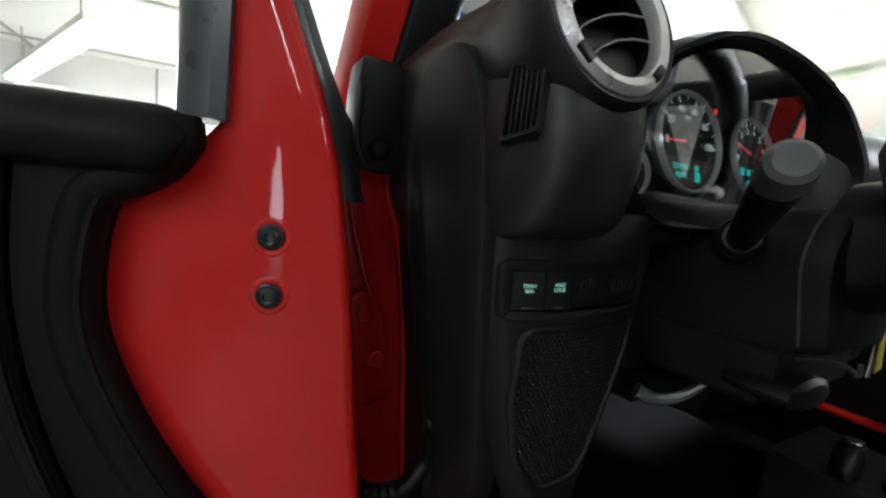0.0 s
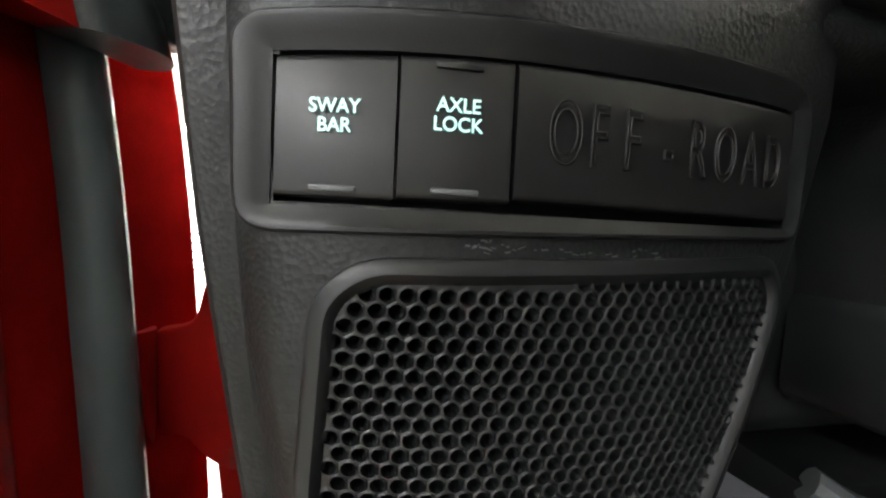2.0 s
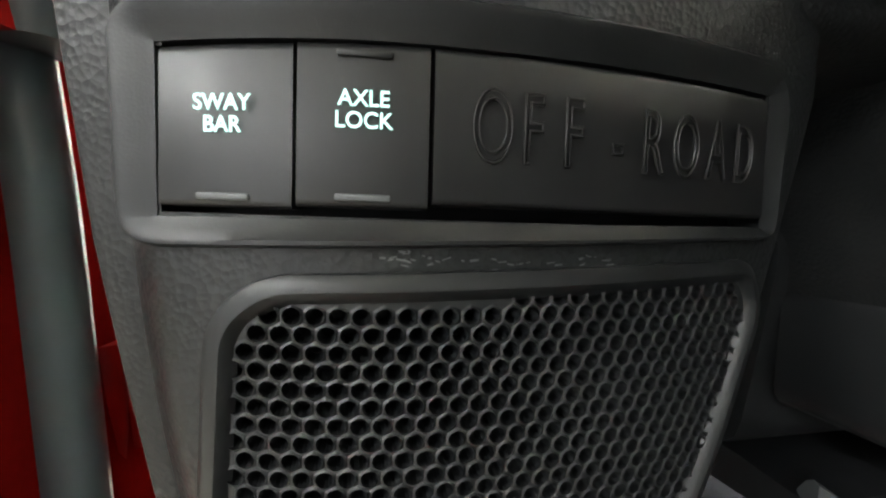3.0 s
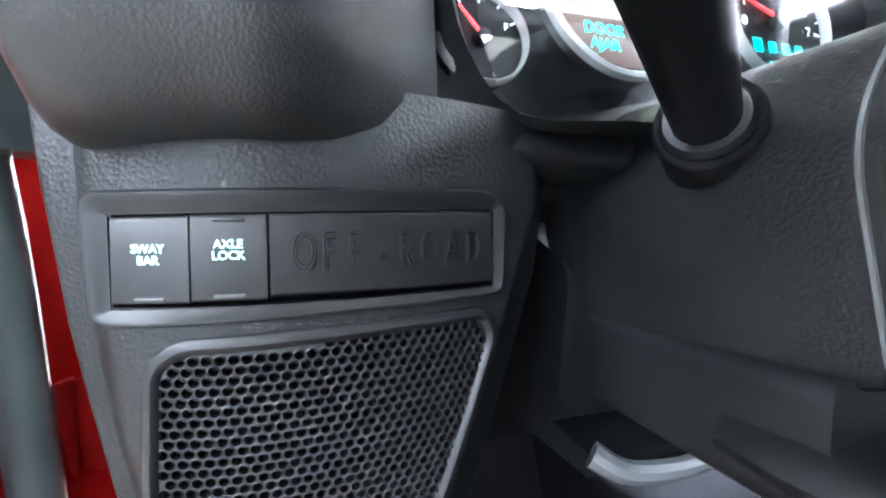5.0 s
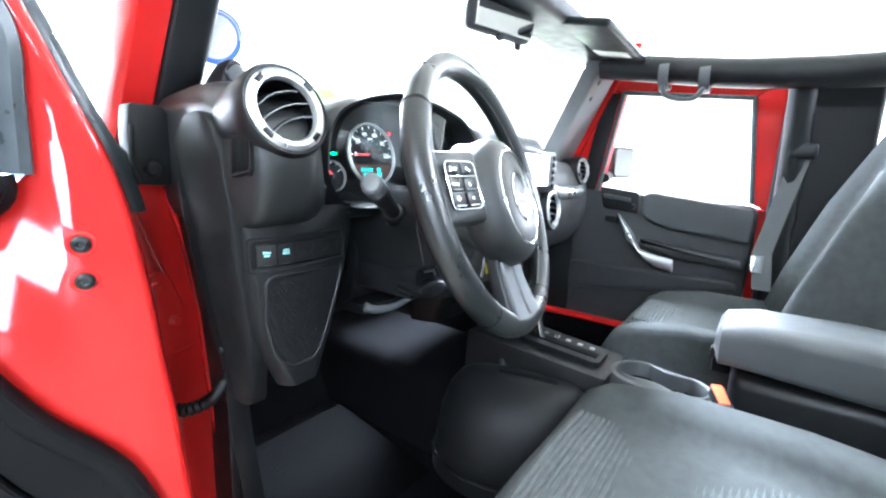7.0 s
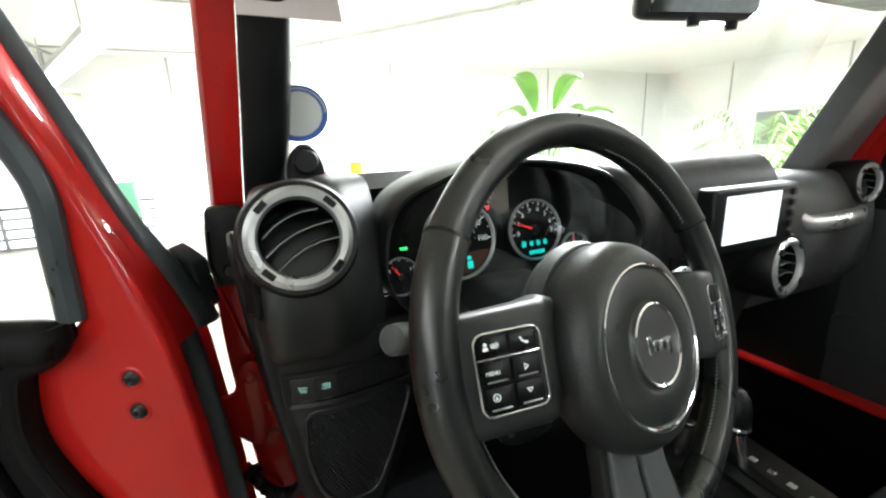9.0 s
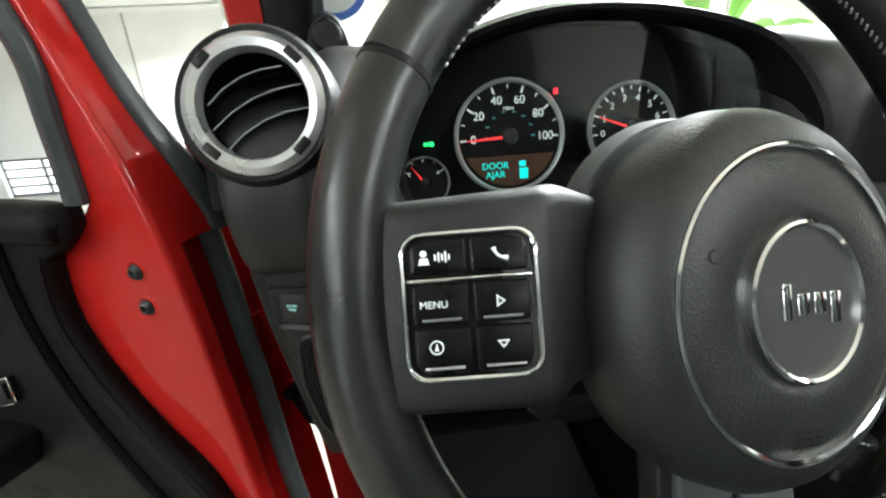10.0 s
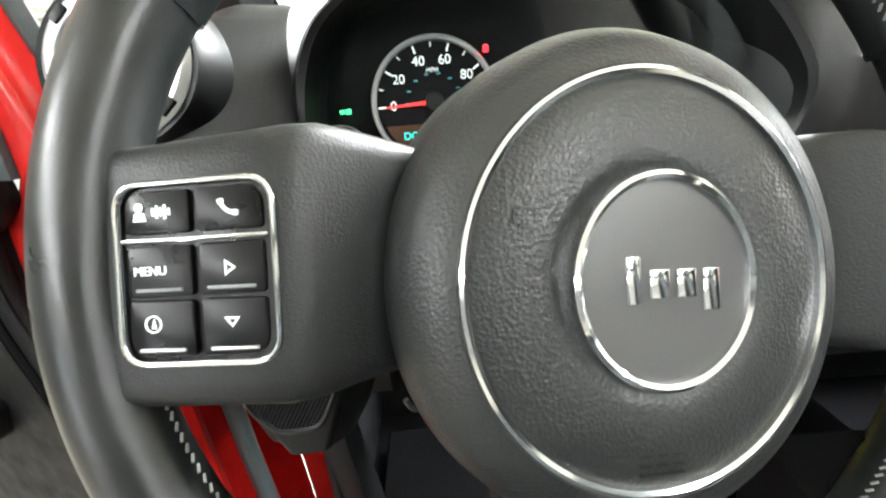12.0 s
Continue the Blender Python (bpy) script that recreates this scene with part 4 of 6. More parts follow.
def sheet(x0, z0, x1, z1, nx, nz, d=0.0, skip=None, th=0.008):
    """A plate of small faces with thickness, leaving out faces where skip is true."""
    bm = bmesh.new()
    g = [[bm.verts.new((x0 + (x1 - x0) * i / nx, z0 + (z1 - z0) * j / nz, d)) for j in range(nz + 1)] for i in range(nx + 1)]
    for i in range(nx):
        for j in range(nz):
            cx, cz = x0 + (x1 - x0) * (i + 0.5) / nx, z0 + (z1 - z0) * (j + 0.5) / nz
            if skip is None or not skip(cx, cz):
                bm.faces.new((g[i][j], g[i + 1][j], g[i + 1][j + 1], g[i][j + 1]))
    bmesh.ops.delete(bm, geom=[v for v in bm.verts if not v.link_faces], context="VERTS")
    ex = bmesh.ops.extrude_face_region(bm, geom=list(bm.faces))
    bmesh.ops.translate(bm, vec=(0, 0, -th), verts=[v for v in ex["geom"] if isinstance(v, bmesh.types.BMVert)])
    bmesh.ops.recalc_face_normals(bm, faces=bm.faces)
    return bm


def left_edge(z):
    return -0.648 + 0.10 * max(0.0, 1.19 - z) + 1.1 * max(0.0, 1.15 - z) ** 2


def right_edge(z):
    return -0.484 - 0.35 * max(0.0, 1.18 - z)


def inside(poly, x, z):
    """Whether a point lies in a polygon."""
    c = False
    for (x0, z0), (x1, z1) in zip(poly, poly[1:] + poly[:1]):
        if (z0 > z) != (z1 > z) and x < (x1 - x0) * (z - z0) / (z1 - z0) + x0:
            c = not c
    return c


bm = bmesh.new()
NX, NZ, ZT, ZB = 80, 120, 1.216, 0.985
grid = []
for i in range(NX + 1):
    col = []
    for j in range(NZ + 1):
        z = ZB + (ZT - ZB) * j / NZ
        a, b = left_edge(z), right_edge(z)
        x = a + (b - a) * i / NX
        e = max(0.0, 0.014 - (x - a)) / 0.014
        r = max(0.0, 0.006 - (b - x)) / 0.006
        col.append(bm.verts.new((x, z, -0.016 * e * e - 0.005 * r * r)))
    grid.append(col)
SWO = outline(rect(SW[0], SW[1], SW[2], SW[3]), 0.004, 4)
for i in range(NX):
    for j in range(NZ):
        q = (grid[i][j], grid[i + 1][j], grid[i + 1][j + 1], grid[i][j + 1])
        cx, cz = sum(v.co.x for v in q) / 4, sum(v.co.y for v in q) / 4
        if not inside(SWO, cx, cz) and not inside(GRO, cx, cz):
            bm.faces.new(q)
bmesh.ops.delete(bm, geom=[v for v in bm.verts if not v.link_faces], context="VERTS")
ex = bmesh.ops.extrude_face_region(bm, geom=list(bm.faces))
bmesh.ops.translate(bm, vec=(0, 0, -0.007), verts=[v for v in ex["geom"] if isinstance(v, bmesh.types.BMVert)])
part("panel", bent(bm), PANEL, low)
# the flank that runs back to the right of the panel
rings = []
for z in (1.216, 1.15, 1.09, 1.04, 0.985):
    b = right_edge(z)
    y = bow(b) + 0.055 * max(0, 1.10 - z)
    rings.append([(b + 0.0005, y + 0.006, z), (b + 0.016, y + 0.020, z), (b + 0.026, y + 0.07, z), (b + 0.018, y + 0.09, z), (b - 0.004, y + 0.03, z)])
part("flank", loft(rings), PANEL, low)

# speaker grille: a lattice of round holes
sg = placed("speaker_grille", "black speaker grille with a lattice of round holes", "speaker grille", (-0.57, 0.18, 1.02))
P = 0.00365
gx, gz = sum(p[0] for p in GRO) / len(GRO), sum(p[1] for p in GRO) / len(GRO)
GRI = [(gx + (x - gx) * 0.955, gz + (z - gz) * 0.955) for x, z in GRO]
GRM = [(gx + (x - gx) * 0.985, gz + (z - gz) * 0.985) for x, z in GRO]
verts, faces = [], []
hexr = P / math.sqrt(3)
row = 0
z = 1.010
while z < 1.142:
    x = -0.630 + (P / 2 if row % 2 else 0)
    while x < -0.505:
        if inside(GRM, x, z):
            b0 = len(verts)
            cut = inside(GRI, x, z)
            for ring in range(4 if cut else 1):
                for k in range(12):
                    a = math.tau * k / 12 + math.pi / 6
                    if ring == 0:
                        rr, d = (hexr if k % 2 == 0 else P / 2), 0.0
                    else:
                        rr, d = ((P * 0.415, 0.0003), (P * 0.37, -0.0006), (P * 0.36, -0.004))[ring - 1]
                    px, pz = x + rr * math.cos(a), z + rr * math.sin(a)
                    verts.append((px, bow(px) - d + 0.055 * max(0, 1.10 - pz), pz))
                if ring:
                    for k in range(12):
                        o, i2 = b0 + (ring - 1) * 12, b0 + ring * 12
                        faces.append((o + k, o + (k + 1) % 12, i2 + (k + 1) % 12, i2 + k))
            if not cut:
                faces.append(tuple(b0 + k for k in range(12)))
        x += P
    z += P * math.sqrt(3) / 2
    row += 1
me = bpy.data.meshes.new("mesh_plate")
me.from_pydata(verts, [], faces)
me.materials.append(SMOOTH)
ob = new("mesh_plate", me)
under(ob, sg)
tagged(ob, "lattice of small round holes", kind="stuff")


def dense(pts, step=0.004):
    out = []
    for (x0, z0), (x1, z1) in zip(pts, pts[1:] + pts[:1]):
        k = max(1, int(math.hypot(x1 - x0, z1 - z0) / step))
        out += [(x0 + (x1 - x0) * i / k, z0 + (z1 - z0) * i / k) for i in range(k)]
    return out


def offset(pts, d):
    """A closed outline moved outwards by d."""
    out, k = [], len(pts)
    turn = 1 if sum(p[0] * q[1] - q[0] * p[1] for p, q in zip(pts, pts[1:] + pts[:1])) > 0 else -1
    for i in range(k):
        t = Vector((pts[(i + 1) % k][0] - pts[i - 1][0], pts[(i + 1) % k][1] - pts[i - 1][1])).normalized()
        out.append((pts[i][0] + turn * d * t.y, pts[i][1] - turn * d * t.x))
    return out


GRD = outline(GR, [0.01, 0.014, 0.014, 0.004, 0.01, 0.02, 0.02, 0.01, 0.012, 0.02], 7)
bm = loft([[(x, z, d) for x, z in offset(dense(GRD, 0.003), o)] for o, d in ((0.0028, -0.0012), (0.0025, 0.0008), (0.0014, 0.0016), (-0.0004, 0.0018), (-0.0018, 0.0010), (-0.0030, -0.0006))], caps=False)
part("rim", bent(bm), SMOOTH, sg, "smooth raised rim")
bm = slab(GRM, 0.001, m=Matrix.Translation((0, 0, -0.006)))
bmesh.ops.triangulate(bm, faces=bm.faces)
part("backing", bent(bm), DIAL, sg)

# switch bank
bank = placed("switch_panel", "black switch panel with three lettered push buttons", "switch panel", (-0.57, 0.18, 1.146))
BO = outline([(-0.6365, 1.1405), (-0.505, 1.1445), (-0.5035, 1.178), (-0.512, 1.1845), (-0.6335, 1.1815), (-0.6375, 1.178)], [0.008, 0.006, 0.006, 0.006, 0.008, 0.004], 5)
n = len(BO)
sx, sz = (SW[0] + SW[2]) / 2, (SW[1] + SW[3]) / 2


def toward(p, t):
    """From the bezel's outer line to the opening's edge."""
    qx = max(SW[0], min(SW[2], p[0]))
    f = (qx - SW[0]) / (SW[2] - SW[0])
    qz = max(SW[1] + 0.0012 * f, min(SW[3] - 0.0028 * (1 - f), p[1]))
    return (p[0] + (qx - p[0]) * t, p[1] + (qz - p[1]) * t)


BD = dense(BO)
bm = loft([[(*toward(p, t), d) for p in BD] for t, d in ((0.0, -0.002), (0.03, 0.0012), (0.14, 0.0024), (0.30, 0.0024), (0.62, 0.0012), (1.0, 0.0003), (1.0, -0.008))], caps=False)
part("bezel", bent(bm), BLACK, bank, "smooth black surround")
part("backing", bent(sheet(SW[0] - 0.003, SW[1] - 0.003, SW[2] + 0.003, SW[3] + 0.003, 30, 2, -0.009, th=0.001)), DIAL, bank)


def rocker(x0, x1, z0, z1, name, slope=0.0):
    """A push button that follows the bowed panel; its face tips back at the top."""
    k = max(6, int((x1 - x0) / 0.004))
    rings = []
    for i in range(-1, k + 2):
        t = min(max(i / k, 0), 1)
        x = x0 + (x1 - x0) * t
        inset = 0.0006 if i in (-1, k + 1) else 0.0
        zt = z1 + slope * t
        o = outline(rect(z0 + inset, -0.008, zt - inset, 0.0012 - inset), [0, 0, 0.0016, 0.0012], 3)
        rings.append([(x, p, q - 0.0012 * max(0, (p - z0) / (zt - z0) - 0.75) * 4) for p, q in o])
    return part(name, bent(loft(rings)), BUTTON, bank)


b1 = rocker(-0.6288, -0.6080, 1.1478, 1.1738, "button", 0.0006)
b2 = rocker(-0.6074, -0.5872, 1.1483, 1.1746, "button", 0.0006)
b3 = rocker(-0.5864, -0.5108, 1.1492, 1.1752, "button", 0.0014)
FACE = 0.0013


def lay(x, z, d=FACE):
    """A pose on the panel's bowed surface."""
    e = 0.001
    t = Vector((2 * e, bow(x + e) - bow(x - e), 0)).normalized()
    nn = t.cross(Vector((0, 0, 1)))
    return facing(Vector((x, bow(x), z)) + nn * d, nn)


for s, x, z, b in (("SWAY\nBAR", -0.6181, 1.1625, b1), ("AXLE\nLOCK", -0.5972, 1.1638, b2)):
    words(s, 0.0036, lay(x, z, FACE + 0.0001), GLOWT, b, "lettering", 0.0001, "pale green backlit lettering", wide=0.92, bold=0.00003)
for x, b, zz in ((-0.6181, b1, 1.1495), (-0.5972, b2, 1.1500), (-0.5972, b2, 1.1728)):
    part("index_bar", box(0, 0, 0, 0.0085, 0.0011, 0.0008, 0.0003, m=None), GREYP if zz < 1.16 else SMOOTH, b).matrix_basis = lay(x, zz, FACE - (0.0008 if zz > 1.16 else 0))
for i, ch in enumerate("OFF-ROAD"):
    x = (-0.5768, -0.5698, -0.5622, -0.5530, -0.5451, -0.5368, -0.5282, -0.5198)[i]
    words(ch, 0.0172, lay(x, 1.1622, FACE), BUTTON, b3, "embossed_letter", 0.0001, "embossed black letter", wide=0.52, wire=0.00030)

# scuffs on the panel below the switches
rnd = random.Random(11)
bm = bmesh.new()
for k in range(34):
    x, z = rnd.uniform(-0.594, -0.552), rnd.gauss(1.1398, 0.0007)
    join(bm, box(0, 0, 0, rnd.uniform(0.0004, 0.0016), rnd.uniform(0.00015, 0.0004), 0.00015, m=Matrix.Rotation(rnd.uniform(-0.4, 0.4), 4, "Z")), lay(x, z, 0.00005))
tagged(part("scuff", bm, GREYP, low, "faint pale scuffs", smooth=False), kind="stuff")
for ob in (low, sg, bank):
    settle(ob, (0.0020, 0.0030, -0.0052), (-0.57, 0.175, 1.1625), (1.02, 1, 0.98))


# ---- driver's door, standing open: x outwards along the door, y to the inside, z up ----
DX = Vector((-0.93, 0.3676, 0)).normalized()
DOOR = Matrix.Translation((-0.765, 0.243, -0.003)) @ Matrix((DX, Vector((0, 0, 1)).cross(DX), Vector((0, 0, 1)))).transposed().to_4x4()
door = thing("driver_door", "red car door standing open with a black inner panel", "car door", DOOR)


def flat(pts, y0, depth, r=0.0, bev=0.0, seg=3):
    """A plate drawn in (along, up), its inner face at y0."""
    o = outline(pts, r, 6)
    bm = slab(o, depth, bev, seg=seg)
    for v in bm.verts:
        v.co = (v.co.x, y0 + v.co.z, v.co.y)
    bmesh.ops.recalc_face_normals(bm, faces=bm.faces)
    return bm


EDGE = [(-0.104, 0.47), (-0.092, 0.66), (-0.082, 0.78), (-0.070, 0.88), (-0.063, 0.98), (-0.054, 1.08), (-0.047, 1.15), (-0.036, 1.22), (-0.023, 1.27), (-0.007, 1.31), (0.040, 1.434), (0.130, 1.635), (0.168, 1.725)]
edge = [(v.x, v.y) for v in curve_points([(a, b, 0) for a, b in EDGE], 4)]
POST = [(0.213, 1.735), (0.188, 1.69), (0.094, 1.50), (0.062, 1.435), (0.031, 1.367), (0.030, 1.31), (0.032, 1.245)]
post = [(v.x, v.y) for v in curve_points([(a, b, 0) for a, b in POST], 4)]
body = edge + post + [(0.06, 1.215), (0.98, 1.215), (0.98, 0.47)]
part("inner_skin", flat(body, 0.0, 0.018, 0.0, 0.006), RED, door, "glossy red steel door shell")
part("roof_rail", flat([(0.19, 1.705), (0.95, 1.705), (0.98, 1.735), (0.185, 1.735)], 0.0, 0.05, 0.0, 0.006), RED, door)
part("rear_post", flat([(0.94, 1.21), (0.98, 1.21), (0.98, 1.735), (0.94, 1.735)], -0.001, 0.05, 0.0, 0.006), RED, door)
# window channel rubber along the post
pc = [(x + 0.010, -0.006, z) for x, z in post]
part("window_channel", tube(pc, 0.0135, 10, flat=1.6), RUBBER, door, "black window channel")
# weather seal: wide above the belt, a round bulb below
sp = [(x, z) for x, z in edge if z > 1.20]


def seal_depth(z):
    """How far back the seal lies: it sets outwards at its lower end."""
    q = max(0.0, min(1.0, (1.36 - z) / 0.145)) ** 1.5
    return -0.030 - 0.026 * q, -0.056 - 0.048 * q


def seal_section(x, z):
    near, far = seal_depth(z)
    pts = [(0.006, near), (-0.008, near - 0.003), (-0.015, (near + far) / 2), (-0.011, far + 0.010), (0.002, far), (0.014, far + 0.004), (0.014, near - 0.001)]
    return [(x + 0.006 + a, b, z) for a, b in outline(pts, [0.004, 0.006, 0.012, 0.008, 0.006, 0, 0], 4)]


part("edge_return", loft([[(x + a, b, z) for a, b in ((0.004, -0.004), (0.0, -0.010), (0.0005, -0.020), (0.003, seal_depth(z)[0] - 0.002), (0.020, seal_depth(z)[0] - 0.002), (0.020, -0.010))] for x, z in sp]), RED, door, "rounded red front edge of the door")
part("upper_seal", loft([seal_section(x, z) for x, z in sp]), RUBBER, door, "broad grey-black rubber seal")
part("lower_seal", tube([(x + 0.0305, -0.078, z) for x, z in edge if z < 1.245], 0.0120, 16), SEALG, door, "round grey-black rubber seal")
tip = flat([(-0.040, 1.214), (-0.014, 1.214), (-0.008, 1.29), (-0.032, 1.27)], -0.078, 0.03, 0.004, 0.003)
part("seal_end", tip, RUBBER, door)
# black inner panel: a smooth border, then a raised field behind a groove
BORDER = [(0.038, 1.243), (0.038, 1.228), (0.052, 1.214), (0.078, 1.201), (0.088, 1.165), (0.089, 1.13), (0.079, 1.095), (0.060, 1.055), (0.031, 1.01), (-0.008, 0.965), (-0.028, 0.93), (-0.048, 0.87), (-0.062, 0.80), (-0.075, 0.66), (-0.085, 0.49)]
border = [(v.x, v.y) for v in curve_points([(a, b, 0) for a, b in BORDER], 3)]
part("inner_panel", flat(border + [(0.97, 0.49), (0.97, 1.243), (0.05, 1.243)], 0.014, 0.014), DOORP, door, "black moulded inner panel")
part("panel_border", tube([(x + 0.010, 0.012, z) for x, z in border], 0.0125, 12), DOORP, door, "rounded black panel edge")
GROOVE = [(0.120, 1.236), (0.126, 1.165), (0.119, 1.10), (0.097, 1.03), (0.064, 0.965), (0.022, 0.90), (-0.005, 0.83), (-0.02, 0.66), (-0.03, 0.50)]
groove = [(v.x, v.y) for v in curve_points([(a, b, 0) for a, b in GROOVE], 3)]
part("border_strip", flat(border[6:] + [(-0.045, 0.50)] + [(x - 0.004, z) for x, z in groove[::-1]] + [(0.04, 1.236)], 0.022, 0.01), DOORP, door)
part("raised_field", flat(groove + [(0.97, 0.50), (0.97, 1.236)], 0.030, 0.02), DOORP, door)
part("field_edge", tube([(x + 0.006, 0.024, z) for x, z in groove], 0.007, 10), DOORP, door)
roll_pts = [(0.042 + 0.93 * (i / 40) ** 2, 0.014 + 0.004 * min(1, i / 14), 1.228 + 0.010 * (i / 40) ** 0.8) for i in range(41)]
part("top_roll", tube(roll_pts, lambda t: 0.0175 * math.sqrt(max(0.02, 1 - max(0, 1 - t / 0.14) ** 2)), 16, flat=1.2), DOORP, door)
pull = part("handle_recess", flat([(0.148, 1.214), (0.213, 1.214), (0.243, 1.112), (0.163, 1.120)], 0.0315, 0.003, 0.012), DIAL, door, "dark handle recess")
part("recess_rim", tube([(x, 0.031, z) for x, z in outline([(0.148, 1.214), (0.213, 1.214), (0.243, 1.112), (0.163, 1.120)], 0.012, 5)], 0.003, 8, loop=True), DOORP, pull)
part("handle", tube(curve_points([(0.168, 0.036, 1.165), (0.193, 0.046, 1.160), (0.233, 0.04, 1.155)], 6), 0.009, 10, flat=0.6), SMOOTH, pull)
lk = part("switch_plate", flat([(0.178, 1.036), (0.240, 1.016), (0.236, 1.046), (0.176, 1.068)], 0.036, 0.008, 0.005), SMOOTH, door, "small chrome-edged switch plate")
for k in range(2):
    part("switch", flat([(0.184 + 0.027 * k, 1.041 - 0.009 * k), (0.206 + 0.027 * k, 1.034 - 0.009 * k), (0.204 + 0.027 * k, 1.054 - 0.009 * k), (0.183 + 0.027 * k, 1.061 - 0.009 * k)], 0.039, 0.005, 0.003), BUTTON, lk)
part("chrome_edge", tube([(x, 0.036, z) for x, z in outline([(0.178, 1.036), (0.240, 1.016), (0.236, 1.046), (0.176, 1.068)], 0.005, 4)], 0.0011, 6, loop=True), CHROME, lk)
part("armrest", flat([(0.17, 1.0), (0.9, 0.98), (0.9, 0.93), (0.2, 0.94)], 0.085, 0.055, 0.02, 0.014, 3), DOORP, door)
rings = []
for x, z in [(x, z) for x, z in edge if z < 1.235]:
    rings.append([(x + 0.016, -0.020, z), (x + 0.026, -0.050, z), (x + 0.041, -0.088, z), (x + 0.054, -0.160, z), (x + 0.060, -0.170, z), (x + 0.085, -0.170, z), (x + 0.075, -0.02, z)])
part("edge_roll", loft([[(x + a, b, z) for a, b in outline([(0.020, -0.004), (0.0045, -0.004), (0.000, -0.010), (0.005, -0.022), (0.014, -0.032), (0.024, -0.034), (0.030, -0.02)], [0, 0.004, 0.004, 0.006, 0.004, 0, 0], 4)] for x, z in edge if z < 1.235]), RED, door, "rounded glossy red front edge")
part("hinge_edge", loft(rings), REDM, door, "matt red hinge edge of the door, shade put into its red")
for z in (1.181, 1.1455):
    dish = part("bolt_dish", lathe([(0.0080, 0.0), (0.0086, 0.0006), (0.0100, 0.0009), (0.0112, 0.0006), (0.0124, -0.0006), (0.0080, -0.001)], 36, Matrix.Translation((0, 0.0, z)) @ pose(0, 0, 0, -90, 0, 0), closed=True), RED, door)
    part("bolt", lathe([(0.0, 0.0020), (0.0024, 0.0020), (0.0026, 0.0040), (0.0040, 0.0046), (0.0058, 0.0034), (0.0064, 0.0018), (0.0076, 0.0012), (0.0078, 0.0)], 32, Matrix.Translation((0, 0.0005, z)) @ pose(0, 0, 0, -90, 0, 0)), STEEL, dish, "dark star-socket bolt")
# ---- body side: hinge pillar, hinge, cowl ----
side = placed("body_side", "red car body pillar with the door hinge", "car body", (-0.66, 0.4, 0.6))
JP = [(-0.655, 0.60), (-0.668, 0.85), (-0.686, 1.02), (-0.692, 1.12), (-0.694, 1.21), (-0.690, 1.238), (-0.650, 1.238), (-0.642, 1.20), (-0.628, 1.15), (-0.618, 1.08), (-0.612, 0.98), (-0.603, 0.85), (-0.590, 0.70), (-0.575, 0.60)]
o = outline(JP, [0, 0.02, 0.01, 0.02, 0.01, 0.01, 0.006, 0.02, 0.03, 0.03, 0.03, 0.03, 0.02, 0], 5)
bm = slab(o, 0.05, 0.004, Matrix.Translation((0, 0.372, 0)) @ pose(0, 0, 0, 90, 0, 0))
part("hinge_pillar", bm, RED, side, "glossy red door pillar")
lip = [(v.x, 0.366, v.y) for v in curve_points([(x, z, 0) for x, z in JP[6:]], 4)]
part("pillar_flange", tube(lip, 0.0075, 8, flat=0.55), RED, side)
part("pressing", tube(curve_points([(-0.688, 0.367, 1.225), (-0.676, 0.366, 1.17), (-0.664, 0.366, 1.13), (-0.655, 0.366, 1.105)], 5), 0.0022, 6), RED, side)
part("pressing", tube(curve_points([(-0.690, 0.367, 0.96), (-0.676, 0.366, 0.935), (-0.660, 0.366, 0.925), (-0.652, 0.366, 0.90), (-0.656, 0.366, 0.86)], 5), 0.003, 6), RED, side)
part("pressing", tube(curve_points([(-0.690, 0.367, 1.005), (-0.66, 0.366, 0.995), (-0.63, 0.366, 1.0)], 5), 0.002, 6), RED, side)
HG = [(-0.712, 1.012), (-0.712, 1.070), (-0.690, 1.073), (-0.683, 1.105), (-0.668, 1.118), (-0.652, 1.105), (-0.640, 1.06), (-0.640, 1.03), (-0.655, 1.005), (-0.668, 0.985), (-0.685, 0.998), (-0.695, 1.012)]
hinge = part("hinge", slab(outline(HG, 0.008, 4), 0.007, 0.002, Matrix.Translation((0, 0.357, 0)) @ pose(0, 0, 0, 90, 0, 0)), RED, side, "red painted hinge leaf")
part("knuckle", tube([(-0.716, 0.352, 1.010), (-0.716, 0.352, 1.072)], 0.0095, 14), RED, hinge)
for x, y, z in ((-0.669, 0.356, 1.094), (-0.650, 0.356, 1.046)):
    part("bolt", lathe([(0, 0.005), (0.0045, 0.005), (0.0052, 0.003), (0.0085, 0.002), (0.0085, -0.001)], 20, Matrix.Translation((x, y, z)) @ pose(0, 0, 0, 90, 0, 0)), RED, hinge)
BR = [(-0.692, 1.232), (-0.650, 1.230), (-0.646, 1.31), (-0.655, 1.325), (-0.690, 1.325), (-0.694, 1.29)]
brk = placed("pillar_cover", "black plastic pillar cover with a round clip", "trim panel", (-0.67, 0.33, 1.23))
part("cover", slab(outline(BR, 0.006, 4), 0.03, 0.003, Matrix.Translation((0, 0.333, 0)) @ pose(0, 0, 0, 90, 0, 0)), BLACK, brk)
part("clip", lathe([(0, 0.006), (0.006, 0.0055), (0.0085, 0.003), (0.010, 0.0), (0.010, -0.001)], 28, Matrix.Translation((-0.672, 0.332, 1.250)) @ pose(0, 0, 0, 90, 0, 0)), SMOOTH, brk)
part("rib", tube(curve_points([(-0.690, 0.331, 1.30), (-0.692, 0.331, 1.26), (-0.684, 0.331, 1.235)], 5), 0.0025, 6), BLACK, brk)
